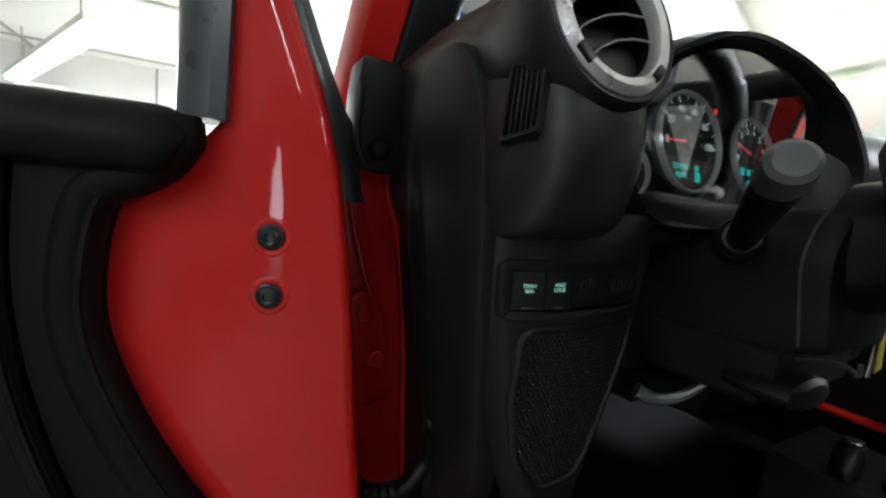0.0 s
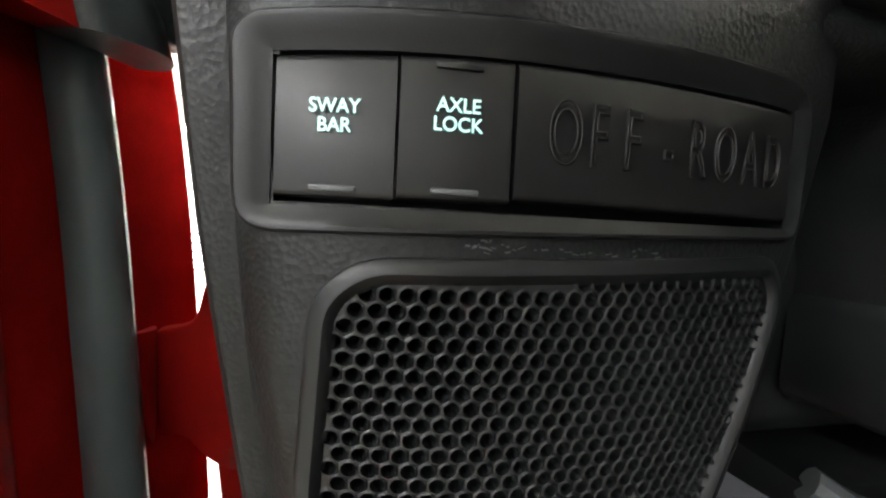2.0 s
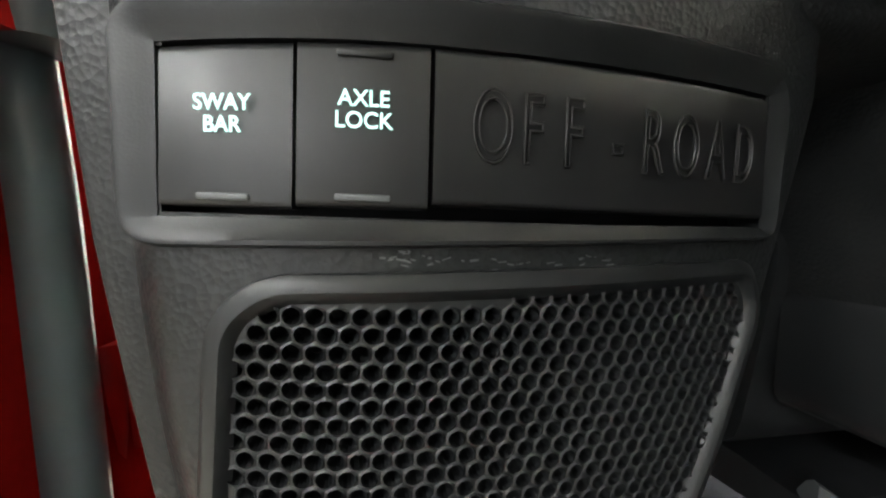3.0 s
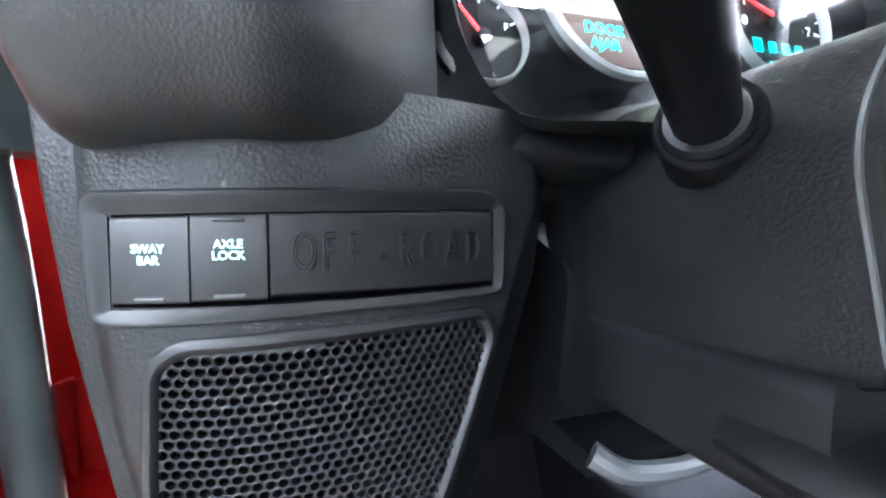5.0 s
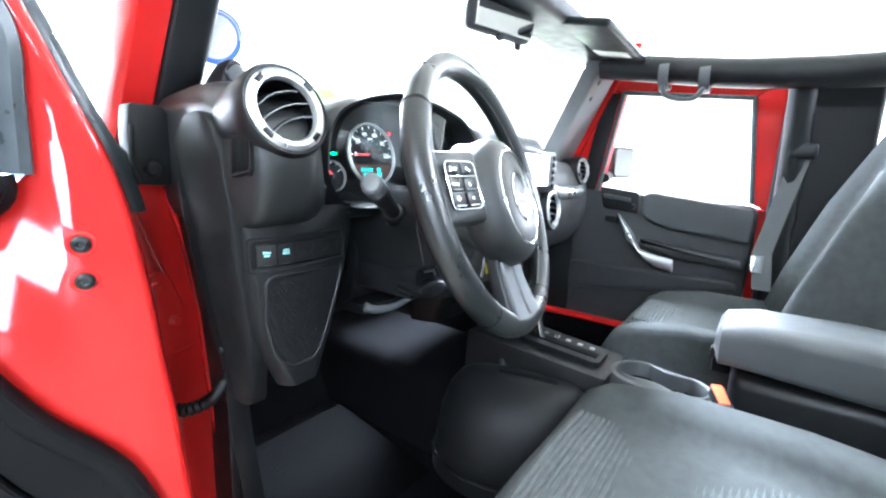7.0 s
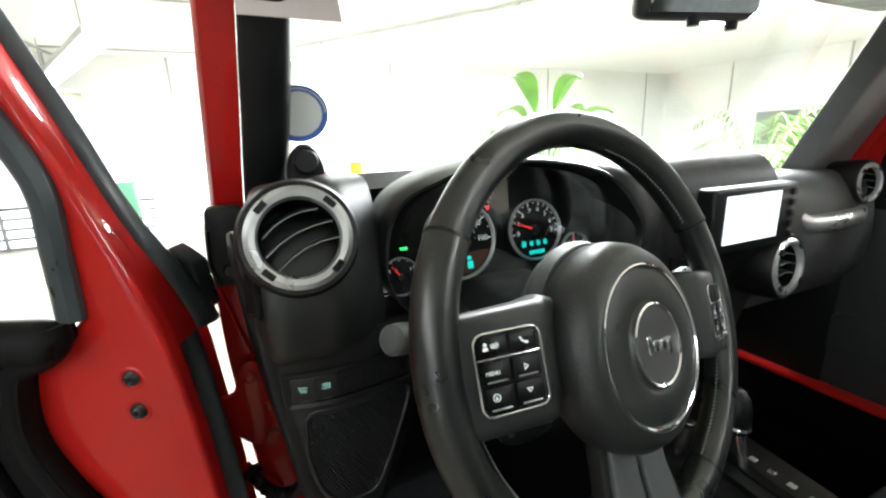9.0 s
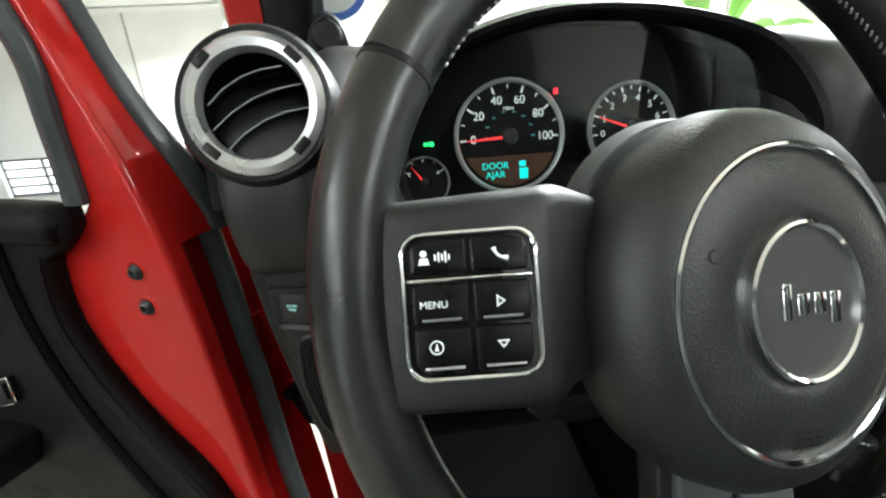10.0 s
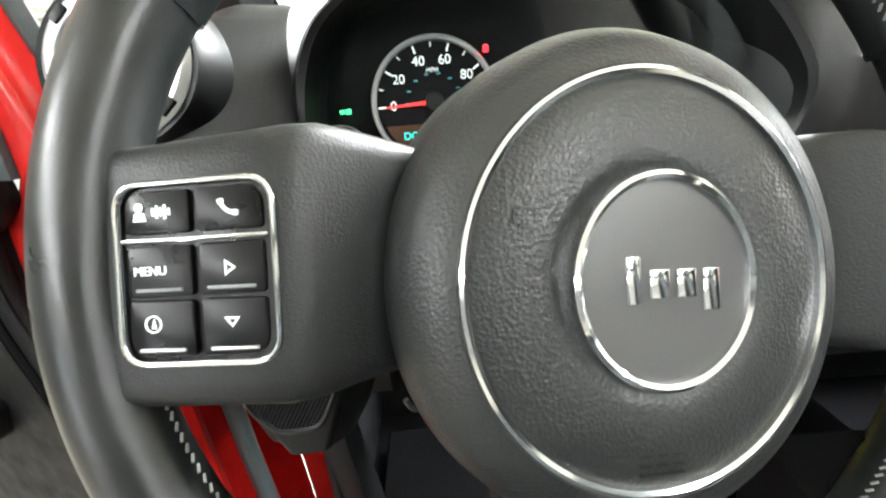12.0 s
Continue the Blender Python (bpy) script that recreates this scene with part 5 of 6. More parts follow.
part("inner_seal", loft([[(x + a, y + b, z) for a, b in ((0, 0), (0.016, -0.004), (0.03, 0.0), (0.03, 0.06), (0, 0.06))] for x, y, z in ((-0.640, 0.315, 1.26), (-0.632, 0.315, 1.15), (-0.618, 0.315, 1.05), (-0.604, 0.315, 0.85), (-0.575, 0.32, 0.62))]), BLACK, side, "black rubber door seal")


settle(side, (-0.003, -0.006, 0.002))
settle(brk, (0.0, -0.002, -0.003))
cb = placed("wiring_boot", "ribbed black wiring boot between pillar and dash", "cable", (-0.66, 0.34, 0.94))
boot = curve_points([(-0.690, 0.358, 0.945), (-0.665, 0.325, 0.930), (-0.635, 0.300, 0.945), (-0.612, 0.300, 0.975)], 10)
part("boot", tube(boot, lambda t: 0.0085 + 0.0014 * math.sin(t * 90), 12), BLACK, cb)
part("collar", lathe([(0.009, -0.004), (0.0145, -0.004), (0.0145, 0.004), (0.009, 0.006)], 20, facing(boot[0], boot[0] - boot[3]), closed=True), BLACK, cb)


def pillar_y(z):
    """The windscreen frame leans back."""
    return 0.405 - 0.46 * (z - 1.30)


def screen_pillar(sign, name="screen_pillar"):
    t = placed(name, "leaning windscreen pillar, red outside with dark trim inside", "windscreen pillar", (sign * 0.66, 0.45, 1.25))
    outer, inner = [], []
    for z in (1.235, 1.32, 1.45, 1.60, 1.74):
        y, k = pillar_y(z), 0.10 * (z - 1.30)
        outer.append([(sign * (a - k), y + b, z) for a, b in ((0.690, 0.05), (0.690, 0.0), (0.684, -0.012), (0.651, -0.012), (0.651, 0.05))])
        inner.append([(sign * (a - k), y + b, z) for a, b in outline([(0.650, 0.05), (0.650, -0.018), (0.600, -0.020), (0.592, 0.03), (0.592, 0.05)], [0, 0.006, 0.015, 0.006, 0], 4)])
    part("outer_frame", loft(outer), RED, t, "red outer frame")
    part("inner_trim", loft(inner), SMOOTH if sign < 0 else GREYP, t, "smooth inner trim")
    return t


screen_pillar(-1)


# ---- passenger side ----
pdoor = placed("passenger_door", "closed red passenger door with a dark grey inner panel", "car door", (0.6, 0.1, 0.7))


def side_plate(pts, x0, depth, r=0.0, bev=0.0, seg=2):
    """A plate drawn in (y, z), its face at x0 towards the cabin."""
    bm = slab(outline(pts, r, 5), depth, bev, seg=seg)
    for v in bm.verts:
        v.co = (x0 - v.co.z, v.co.x, v.co.y)
    bmesh.ops.recalc_face_normals(bm, faces=bm.faces)
    return bm


WIN = [(0.315, 1.220), (0.262, 1.530), (-0.08, 1.490), (-0.110, 1.205)]
WO = [(0.405, 1.215), (0.340, 1.585), (-0.150, 1.540), (-0.160, 1.18)]
for a, b, nm in ((0, 1, "window_post"), (1, 2, "window_rail"), (2, 3, "window_post")):
    part(nm, side_plate([WO[a], WO[b], WIN[b], WIN[a]], 0.585, 0.05, 0.0, 0.004), RED, pdoor, "red window frame")
    part("window_seal", tube([(0.588, *WIN[a]), (0.588, *WIN[b])], 0.007, 8), RUBBER, pdoor)
part("post_cover", side_plate([(WIN[0][0] + 0.062, WIN[0][1]), (WIN[1][0] + 0.055, WIN[1][1]), (WIN[1][0] + 0.008, WIN[1][1]), (WIN[0][0] + 0.008, WIN[0][1])], 0.577, 0.012, 0.0, 0.003), BLACK, pdoor, "black seal cover of the front post")
part("door_shell", side_plate([(0.43, 0.62), (0.43, 1.225), (-0.160, 1.190), (-0.160, 0.62)], 0.592, 0.06, 0.02, 0.004), RED, pdoor, "red door shell")
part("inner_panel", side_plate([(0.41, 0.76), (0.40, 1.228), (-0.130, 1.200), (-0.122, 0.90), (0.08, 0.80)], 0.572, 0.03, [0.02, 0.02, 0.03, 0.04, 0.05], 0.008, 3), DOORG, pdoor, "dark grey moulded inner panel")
part("upper_pad", side_plate([(0.165, 1.228), (-0.126, 1.192), (-0.122, 1.095), (0.10, 1.118), (0.165, 1.150)], 0.556, 0.03, [0.03, 0.015, 0.02, 0.03, 0.02], 0.009, 3), GREYP, pdoor, "padded grey upper panel")
part("handle_box", side_plate([(0.30, 1.238), (0.178, 1.222), (0.172, 1.155), (0.285, 1.170)], 0.560, 0.02, 0.012, 0.004), SMOOTH, pdoor)
part("door_opener", side_plate([(0.285, 1.215), (0.20, 1.204), (0.20, 1.192), (0.285, 1.202)], 0.552, 0.01, 0.004, 0.003), GREYP, pdoor)
part("lock_knob", lathe([(0, 0.01), (0.007, 0.009), (0.008, 0)], 16, facing((0.556, 0.19, 1.178), (-1, 0, 0))), BLACK, pdoor)
part("switch_plate", side_plate([(0.275, 1.145), (0.235, 1.140), (0.235, 1.120), (0.275, 1.125)], 0.562, 0.01, 0.003, 0.002), SMOOTH, pdoor)
part("pull_handle", loft([[(0.543 + 0.012 * math.sin(a), y + 0.020 * math.cos(a) * nx, z + 0.020 * math.cos(a) * nz) for a in (k * math.tau / 12 for k in range(12))] for y, z, nx, nz in ((0.216, 1.138, 0.6, 0.8), (0.196, 1.105, 0.9, 0.4), (0.178, 1.068, 0.95, 0.3), (0.150, 1.035, 0.6, 0.8), (0.110, 1.018, 0.15, 1.0), (0.058, 1.010, 0.1, 1.0))]), SILVER, pdoor, "curved silver pull handle")
part("armrest", side_plate([(0.165, 1.082), (-0.115, 1.052), (-0.115, 1.025), (0.05, 1.035), (0.145, 1.06)], 0.535, 0.045, 0.012, 0.009, 3), DOORG, pdoor)
part("map_pocket", side_plate([(0.38, 0.98), (-0.11, 0.985), (-0.105, 0.955), (0.1, 0.92), (0.38, 0.88)], 0.558, 0.02, 0.02, 0.006), DOORG, pdoor)
MM = facing((0.715, 0.275, 1.318), (-0.32, -0.95, 0.0))
pm = part("door_mirror", loft([[tuple(MM @ Vector((x * k, y * k, d))) for x, y in outline(rect(-0.058, -0.052, 0.058, 0.052), 0.018, 5)] for k, d in ((0.97, 0.002), (1.02, 0.0), (1.05, -0.01), (1.0, -0.045), (0.7, -0.07))]), BLACK, pdoor, "black mirror housing outside")
part("mirror_glass", slab(outline(rect(-0.052, -0.046, 0.052, 0.046), 0.016, 5), 0.002, m=MM @ Matrix.Translation((0, 0, 0.0045))), MIRROR, pm)
part("mirror_arm", tube([(0.60, 0.30, 1.262), (0.70, 0.31, 1.275)], 0.016, 10), BLACK, pdoor)
pp = placed("screen_pillar", "leaning grey windscreen pillar trim with two screws", "windscreen pillar", (0.55, 0.42, 1.3))
rings, red = [], []
for z in (1.30, 1.39, 1.48, 1.565, 1.66):
    y = 0.392 - 0.47 * (z - 1.385)
    rings.append([(a, y + b, z) for a, b in outline([(0.430, 0.03), (0.440, -0.02), (0.560, -0.034), (0.568, 0.03)], 0.008, 3)])
    red.append([(a, y + b, z) for a, b in ((0.570, -0.045), (0.592, -0.050), (0.592, 0.03), (0.570, 0.03))])
part("inner_trim", loft(rings), mat("pale_pillar_trim", (0.13, 0.135, 0.135), 0.5, bump=0.1, bscale=900, vary=0.08, vscale=20, bdist=0.0003), pp)
part("outer_frame", loft(red), RED, pp)
for z in (1.49, 1.535):
    y = 0.392 - 0.47 * (z - 1.385)
    part("screw", lathe([(0, 0.003), (0.007, 0.002), (0.0085, 0)], 16, facing((0.476, y - 0.0255, z), (0, -1, -0.45))), STEEL, pp)
# roll bar and header
bar = placed("roll_bar", "padded black roll bar along the roof edge", "roll bar", (0.45, 0.0, 1.5))
part("side_bar", tube(curve_points([(0.475, 0.29, 1.585), (0.465, 0.12, 1.556), (0.46, -0.12, 1.518), (0.46, -0.45, 1.50), (0.46, -0.9, 1.50)], 6), 0.036, 16), BLACK, bar, "padded black side bar")
part("upright", tube(curve_points([(0.50, -0.21, 1.50), (0.535, -0.215, 1.30), (0.545, -0.215, 1.0), (0.545, -0.22, 0.7)], 5), 0.028, 14), BLACK, bar)
part("cross_bar", tube([(0.46, -0.45, 1.52), (-0.6, -0.62, 1.55)], 0.035, 14), BLACK, bar)
part("header", loft([[(x, y, z) for y, z in outline([(0.36, 1.60), (0.225, 1.585), (0.215, 1.625), (0.36, 1.665)], 0.015, 4)] for x in (-0.62, -0.2, 0.2, 0.44, 0.50)]), BLACK, bar, "dark windscreen header")
cp = placed("centre_pillar", "dark trimmed pillar behind the passenger door", "door pillar", (0.57, -0.23, 0.6))
part("trim", loft([[(x, y, z) for x, y in outline(rect(0.545, -0.33, 0.605, -0.157), 0.015, 4)] for z in (0.60, 1.2, 1.5)]), BLACK, cp)
part("seal", tube([(0.565, -0.152, 0.62), (0.565, -0.152, 1.20), (0.562, -0.156, 1.49)], 0.007, 8), RUBBER, cp)
vz = placed("sun_visor", "folded dark sun visor with a pale label", "sun visor", (0.3, 0.24, 1.6))
part("visor", box(0.25, 0.205, 1.588, 0.34, 0.15, 0.018, 0.007, 3, m=pose(0, 0, 0, 12, 0, 0)), BLACK, vz)
part("label", box(0.34, 0.200, 1.5765, 0.05, 0.09, 0.002, 0.0, 1, m=pose(0, 0, 0, 12, 0, 0)), PAPER, vz, "pale printed label", smooth=False)
for k, (y, z) in enumerate(((0.088, 1.535), (-0.008, 1.520))):
    part("strap", loft([[(0.462 + r * math.cos(a), y + d, z + r * math.sin(a)) for r, d in ((0.0385, -0.012), (0.0405, -0.012), (0.0405, 0.012), (0.0385, 0.012))] for a in (radians(q) for q in range(60, 331, 15))]), GREYP, bar, "grey webbing strap")
part("grab_handle", tube(curve_points([(0.438, 0.09, 1.505), (0.432, 0.078, 1.478), (0.430, 0.045, 1.465), (0.432, 0.010, 1.465), (0.438, -0.008, 1.49)], 6), 0.0065, 10), GREYP, bar, "grey grab handle")
im = placed("rear_view_mirror", "black rear-view mirror below the header", "rear-view mirror", (-0.02, 0.25, 1.56))
part("mirror_head", box(-0.045, 0.235, 1.568, 0.185, 0.035, 0.062, 0.016, 3, m=pose(0, 0, 0, 8, 0, -14)), GREYP, im)
part("mirror_glass", box(-0.049, 0.2155, 1.566, 0.165, 0.002, 0.046, 0.0, 1, m=pose(0, 0, 0, 8, 0, -14)), MIRROR, im, smooth=False)
part("mount", tube([(-0.03, 0.245, 1.55), (-0.02, 0.30, 1.58)], 0.010, 10), BLACK, im)
for x in (-0.06, 0.02):
    part("button", lathe([(0, -0.008), (0.008, -0.007), (0.009, 0.004), (0, 0.004)], 12, Matrix.Translation((x, 0.225, 1.534))), BLACK, im)
settle(pp, (0, -0.11, 0))
for ob in (pdoor, cp):
    settle(ob, (0, -0.12, -0.01))
for ob in (bar, vz):
    settle(ob, (0, -0.085, 0))

# passenger dash pieces
rad = placed("radio", "black radio with a bright white glowing screen", "radio", (0.0, 0.18, 1.24))
part("frame", box(0.0, 0.188, 1.293, 0.19, 0.03, 0.095, 0.006, 3), SMOOTH, rad)
part("screen", box(-0.012, 0.1715, 1.296, 0.122, 0.002, 0.068, 0.0, 1), SCREEN, rad, "evenly glowing white screen", smooth=False)
for z in (1.262, 1.278, 1.294, 1.31, 1.326):
    part("key", box(0.083, 0.1715, z, 0.012, 0.003, 0.010, 0.001), BUTTON, rad)
stack = placed("centre_stack", "black centre stack with switches below the vents", "centre stack", (0.0, 0.2, 0.95))
part("panel", loft([[(x, y, z) for x, y in outline([(-0.15, 0.42), (-0.13, f), (0.13, f), (0.15, 0.42)], 0.02, 4)] for z, f in ((0.93, 0.345), (1.0, 0.325), (1.08, 0.285), (1.16, 0.225), (1.245, 0.185))]), SMOOTH, stack)
for x in (-0.07, 0.0, 0.07):
    part("climate_knob", lathe([(0, 0.018), (0.015, 0.018), (0.018, 0.014), (0.020, 0)], 24, facing((x, 0.265, 1.105), (0, -1, -0.6))), BLACK, stack)
pb = placed("dash_grab_bar", "silver passenger grab bar on the dashboard", "grab bar", (0.39, 0.26, 1.22))
part("bar", tube(curve_points([(0.285, 0.275, 1.262), (0.295, 0.256, 1.240), (0.34, 0.250, 1.236), (0.44, 0.250, 1.236), (0.49, 0.256, 1.242), (0.50, 0.275, 1.268)], 6), 0.019, 12), SILVER, pb)
part("slot", box(0.395, 0.2745, 1.262, 0.17, 0.012, 0.03, 0.008, 3), DIAL, pb)
for ob in (rad, stack, pb):
    settle(ob, (0.02, -0.02, -0.03))
tw = placed("dash_speaker", "small black tweeter pod on the dash top", "speaker", (-0.59, 0.30, 1.34))
part("pod", loft([[(-0.588 + w * math.cos(a), y, 1.352 + max(-0.02, h * math.sin(a))) for a in (k * math.tau / 20 for k in range(20))] for y, w, h in ((0.288, 0.019, 0.034), (0.294, 0.0215, 0.037), (0.315, 0.021, 0.036), (0.345, 0.016, 0.022))]), BLACK, tw)
part("grille", lathe([(0, 0.004), (0.012, 0.0035), (0.0145, 0.001), (0.0145, -0.002)], 28, facing((-0.588, 0.2875, 1.368), (0, -1, 0.1))), SMOOTH, tw, "round grille")
settle(tw, (0.012, 0.018, 0.001))
ws = placed("windscreen", "clear leaning windscreen glass", "windscreen", (0.0, 0.42, 1.3))
g = part("glass", loft([[(-0.60, pillar_y(z) + 0.02, z), (0.44, pillar_y(z) + 0.02, z), (0.44, pillar_y(z) + 0.026, z), (-0.60, pillar_y(z) + 0.026, z)] for z in (1.30, 1.60)]), GLASS, ws, smooth=False)
g.visible_shadow = False
part("black_border", loft([[(x, pillar_y(1.305) + 0.015, 1.298), (x, pillar_y(1.325) + 0.015, 1.322), (x, pillar_y(1.325) + 0.019, 1.322), (x, pillar_y(1.305) + 0.019, 1.298)] for x in (-0.59, 0.0, 0.44)]), DIAL, ws, "black printed lower border", smooth=False)
sk = placed("windscreen_sticker", "round pale sticker with a blue printed ring", "sticker", (-0.578, 0.37, 1.433))
SKM = facing((-0.572, pillar_y(1.425) + 0.016, 1.425), (0, -1, -0.46))
part("disc", lathe([(0, 0.0005), (0.0285, 0.0005), (0.0285, 0), (0, 0)], 40, SKM), mat("clear_film", (0.85, 0.88, 0.84), 0.3), sk)
part("ring", lathe([(0.0285, 0.001), (0.036, 0.001), (0.036, 0), (0.0285, 0)], 48, SKM, closed=True), BLUE, sk, "blue ring")
bm = bmesh.new()
for k in range(26):
    a = radians(8 + 6.4 * k)
    join(bm, box(0, 0, 0, 0.0034, 0.0022, 0.0004, m=Matrix.Rotation(a + math.pi / 2, 4, "Z")), SKM @ Matrix.Translation((0.0322 * math.cos(a), 0.0322 * math.sin(a), 0.0013)))
tagged(part("print_bar", bm, PAPER, sk, "pale printed bars on the ring", smooth=False), kind="stuff")
pl = placed("windscreen_paper", "pale pink printed sheet on the windscreen", "paper", (-0.56, 0.3, 1.56))
part("sheet", box(-0.578, pillar_y(1.565) + 0.017, 1.565, 0.10, 0.001, 0.12, 0, 1, m=pose(0, 0, 0, -24.7, 0, 0)), mat("pale_pink_paper", (0.62, 0.55, 0.52), 0.6), pl, smooth=False)

# ---- console ----
con = placed("centre_console", "black centre console with two cup holders", "centre console", (0.02, 0.0, 0.7))
CO = [(-0.065, 0.33), (-0.055, 0.05), (-0.053, 0.030), (0.087, 0.030), (0.09, 0.05), (0.10, 0.33)]


def con_ring(k, z, lift):
    return [(0.015 + (x - 0.015) * k, y, z + lift * max(0, y - 0.02)) for x, y in outline(CO, 0.004, 4)]


def capsule(a, b, r, pinch=0.0, n=24):
    """A long round-ended outline about two centres, waisted between them."""
    a, b = Vector(a), Vector(b)
    d = (b - a).normalized()
    e = Vector((-d.y, d.x))
    pts = [a + r * (e * math.cos(t) - d * math.sin(t)) for t in (math.pi * k / n for k in range(n + 1))]
    pts += [a + (b - a) * k / 12 - e * (r - pinch * math.sin(math.pi * k / 12)) for k in range(1, 12)]
    pts += [b + r * (d * math.sin(t) - e * math.cos(t)) for t in (math.pi * k / n for k in range(n + 1))]
    pts += [b + (a - b) * k / 12 + e * (r - pinch * math.sin(math.pi * k / 12)) for k in range(1, 12)]
    return [(p.x, p.y) for p in pts]


part("console_body", loft([con_ring(1.18, 0.62, 0.2), con_ring(1.10, 0.80, 0.14), con_ring(1.05, 0.872, 0.08), con_ring(1.0, 0.882, 0.08)]), SMOOTH, con)
CUPS = ((0.022, -0.018), (0.006, -0.090))
part("console_rear", loft([[(x, y, z) for x, y in capsule(*CUPS, r)] for r, z in ((0.070, 0.62), (0.064, 0.80), (0.060, 0.830))]), SMOOTH, con)
rings = [[(x, y, z) for x, y in capsule(*CUPS, r, p)] for r, p, z in ((0.0605, 0.0, 0.826), (0.0600, 0.0, 0.876), (0.0570, 0.0, 0.884), (0.0480, 0.004, 0.886), (0.0455, 0.008, 0.8905), (0.0420, 0.010, 0.8915), (0.0395, 0.011, 0.8895), (0.0385, 0.011, 0.880), (0.0360, 0.011, 0.826))]
part("cup_tray", loft(rings, caps=False), GREYP, con, "pale grey cup holder tray")
for x, y in CUPS:
    cup = part("cup_holder", lathe([(0.0, 0.0), (0.0350, 0.0), (0.0352, 0.0300), (0.0366, 0.0300), (0.0362, -0.002), (0, -0.002)], 40, Matrix.Translation((x, y, 0.8325))), DIAL, con, "deep black cup well")
gate = part("shift_gate", loft([[(0.022 + x, y, z + 0.08 * (y - 0.1)) for x, y in outline([(-0.043, 0.23), (-0.043, 0.055), (0.043, 0.055), (0.043, 0.23)], 0.016, 5)] for z in (0.886, 0.896, 0.899)]), BLACK, con, "raised gear selector gate")
part("gate_slot", box(0.012, 0.14, 0.9035, 0.020, 0.15, 0.002, 0.0, 1, m=pose(0, 0, 0, 4.6, 0, 0)), DIAL, gate)
bm = bmesh.new()
for k in range(5):
    join(bm, box(0.040, 0.085 + 0.026 * k, 0.9005 + 0.08 * (0.026 * k - 0.015), 0.009, 0.010, 0.002, 0.0005))
part("gate_letter_bar", bm, SILVER, gate, "silver bars of the gear letters")
gl = placed("gear_lever", "black automatic gear lever with a chrome trimmed knob", "gear lever", (0.012, 0.20, 0.9))
part("shaft", tube([(0.012, 0.185, 0.895), (0.010, 0.20, 0.965)], 0.0075, 12), CHROME, gl)
part("knob", loft([[(0.010 + r * math.cos(a), 0.20 + 0.012 * (z - 0.96) / 0.06 + r * 1.1 * math.sin(a), z) for a in (k * math.tau / 16 for k in range(16))] for r, z in ((0.010, 0.958), (0.016, 0.968), (0.019, 0.99), (0.0185, 1.01), (0.012, 1.022), (0.004, 1.025))]), BLACK, gl)
part("knob_trim", lathe([(0.0165, 0), (0.0178, 0.004), (0.0165, 0.008)], 20, Matrix.Translation((0.010, 0.201, 0.964)), closed=True), CHROME, gl)
tc = placed("transfer_case_lever", "black transfer case lever with a shiny knob top", "gear lever", (-0.09, 0.24, 0.86))
part("dome", loft([[(-0.095 + r * math.cos(a) - 0.2 * (q * math.sin(a)), 0.18 + q * math.sin(a), z) for a in (k * math.tau / 36 for k in range(36))] for r, q, z in ((0.138, 0.165, 0.66), (0.132, 0.160, 0.72), (0.120, 0.152, 0.78), (0.096, 0.140, 0.822), (0.062, 0.124, 0.846), (0.036, 0.108, 0.857), (0.026, 0.098, 0.8595), (0.008, 0.08, 0.860))]), PANEL, tc, "rounded black lever housing")
part("housing_rim", tube([(-0.095 + 0.136 * math.cos(a) - 0.033 * math.sin(a), 0.18 + 0.164 * math.sin(a), 0.694) for a in (k * math.tau / 40 for k in range(40))], 0.0035, 6, loop=True), SMOOTH, tc)
part("slot", box(-0.092, 0.165, 0.8595, 0.016, 0.12, 0.003, 0.001, m=pose(0, 0, 0, 0, 0, 12)), DIAL, tc)
part("shaft", tube([(-0.072, 0.235, 0.85), (-0.035, 0.258, 0.905)], 0.0065, 12), BLACK, tc)
part("knob", loft([[(-0.018 + r * math.cos(a) + 0.35 * (z - 0.92), 0.262 + r * math.sin(a), z) for a in (k * math.tau / 16 for k in range(16))] for r, z in ((0.010, 0.880), (0.0155, 0.895), (0.0165, 0.925), (0.014, 0.938), (0.006, 0.943))]), SMOOTH, tc)
part("knob_plate", lathe([(0, 0.002), (0.011, 0.0015), (0.012, 0)], 18, Matrix.Translation((-0.010, 0.262, 0.9425))), CHROME, tc)
ar = placed("armrest_box", "padded grey centre armrest on a dark storage box", "armrest", (0.03, -0.3, 0.7))
rings = []
for y, z0, z1, k in ((-0.128, 0.985, 1.012, 0.86), (-0.136, 0.962, 1.026, 1.0), (-0.18, 0.962, 1.036, 1.06), (-0.30, 0.955, 1.038, 1.08), (-0.46, 0.95, 1.030, 1.05), (-0.50, 0.94, 1.01, 0.95)):
    rings.append([(0.032 + k * a, y, b) for a, b in outline([(-0.070, z0), (0.070, z0), (0.070, z1), (-0.070, z1)], [0.012, 0.012, 0.025, 0.025], 4)])
part("cushion", loft(rings), GREYP, ar, "padded grey lid")
part("box", box(0.03, -0.32, 0.80, 0.135, 0.33, 0.30, 0.02, 3), BLACK, ar)
part("latch", box(-0.005, -0.127, 0.972, 0.02, 0.008, 0.018, 0.003), BLACK, ar)

CABIN = (-0.045, -0.095, 0.0)
for ob in (con, gl, tc, ar):
    settle(ob, CABIN)

# ---- seats ----


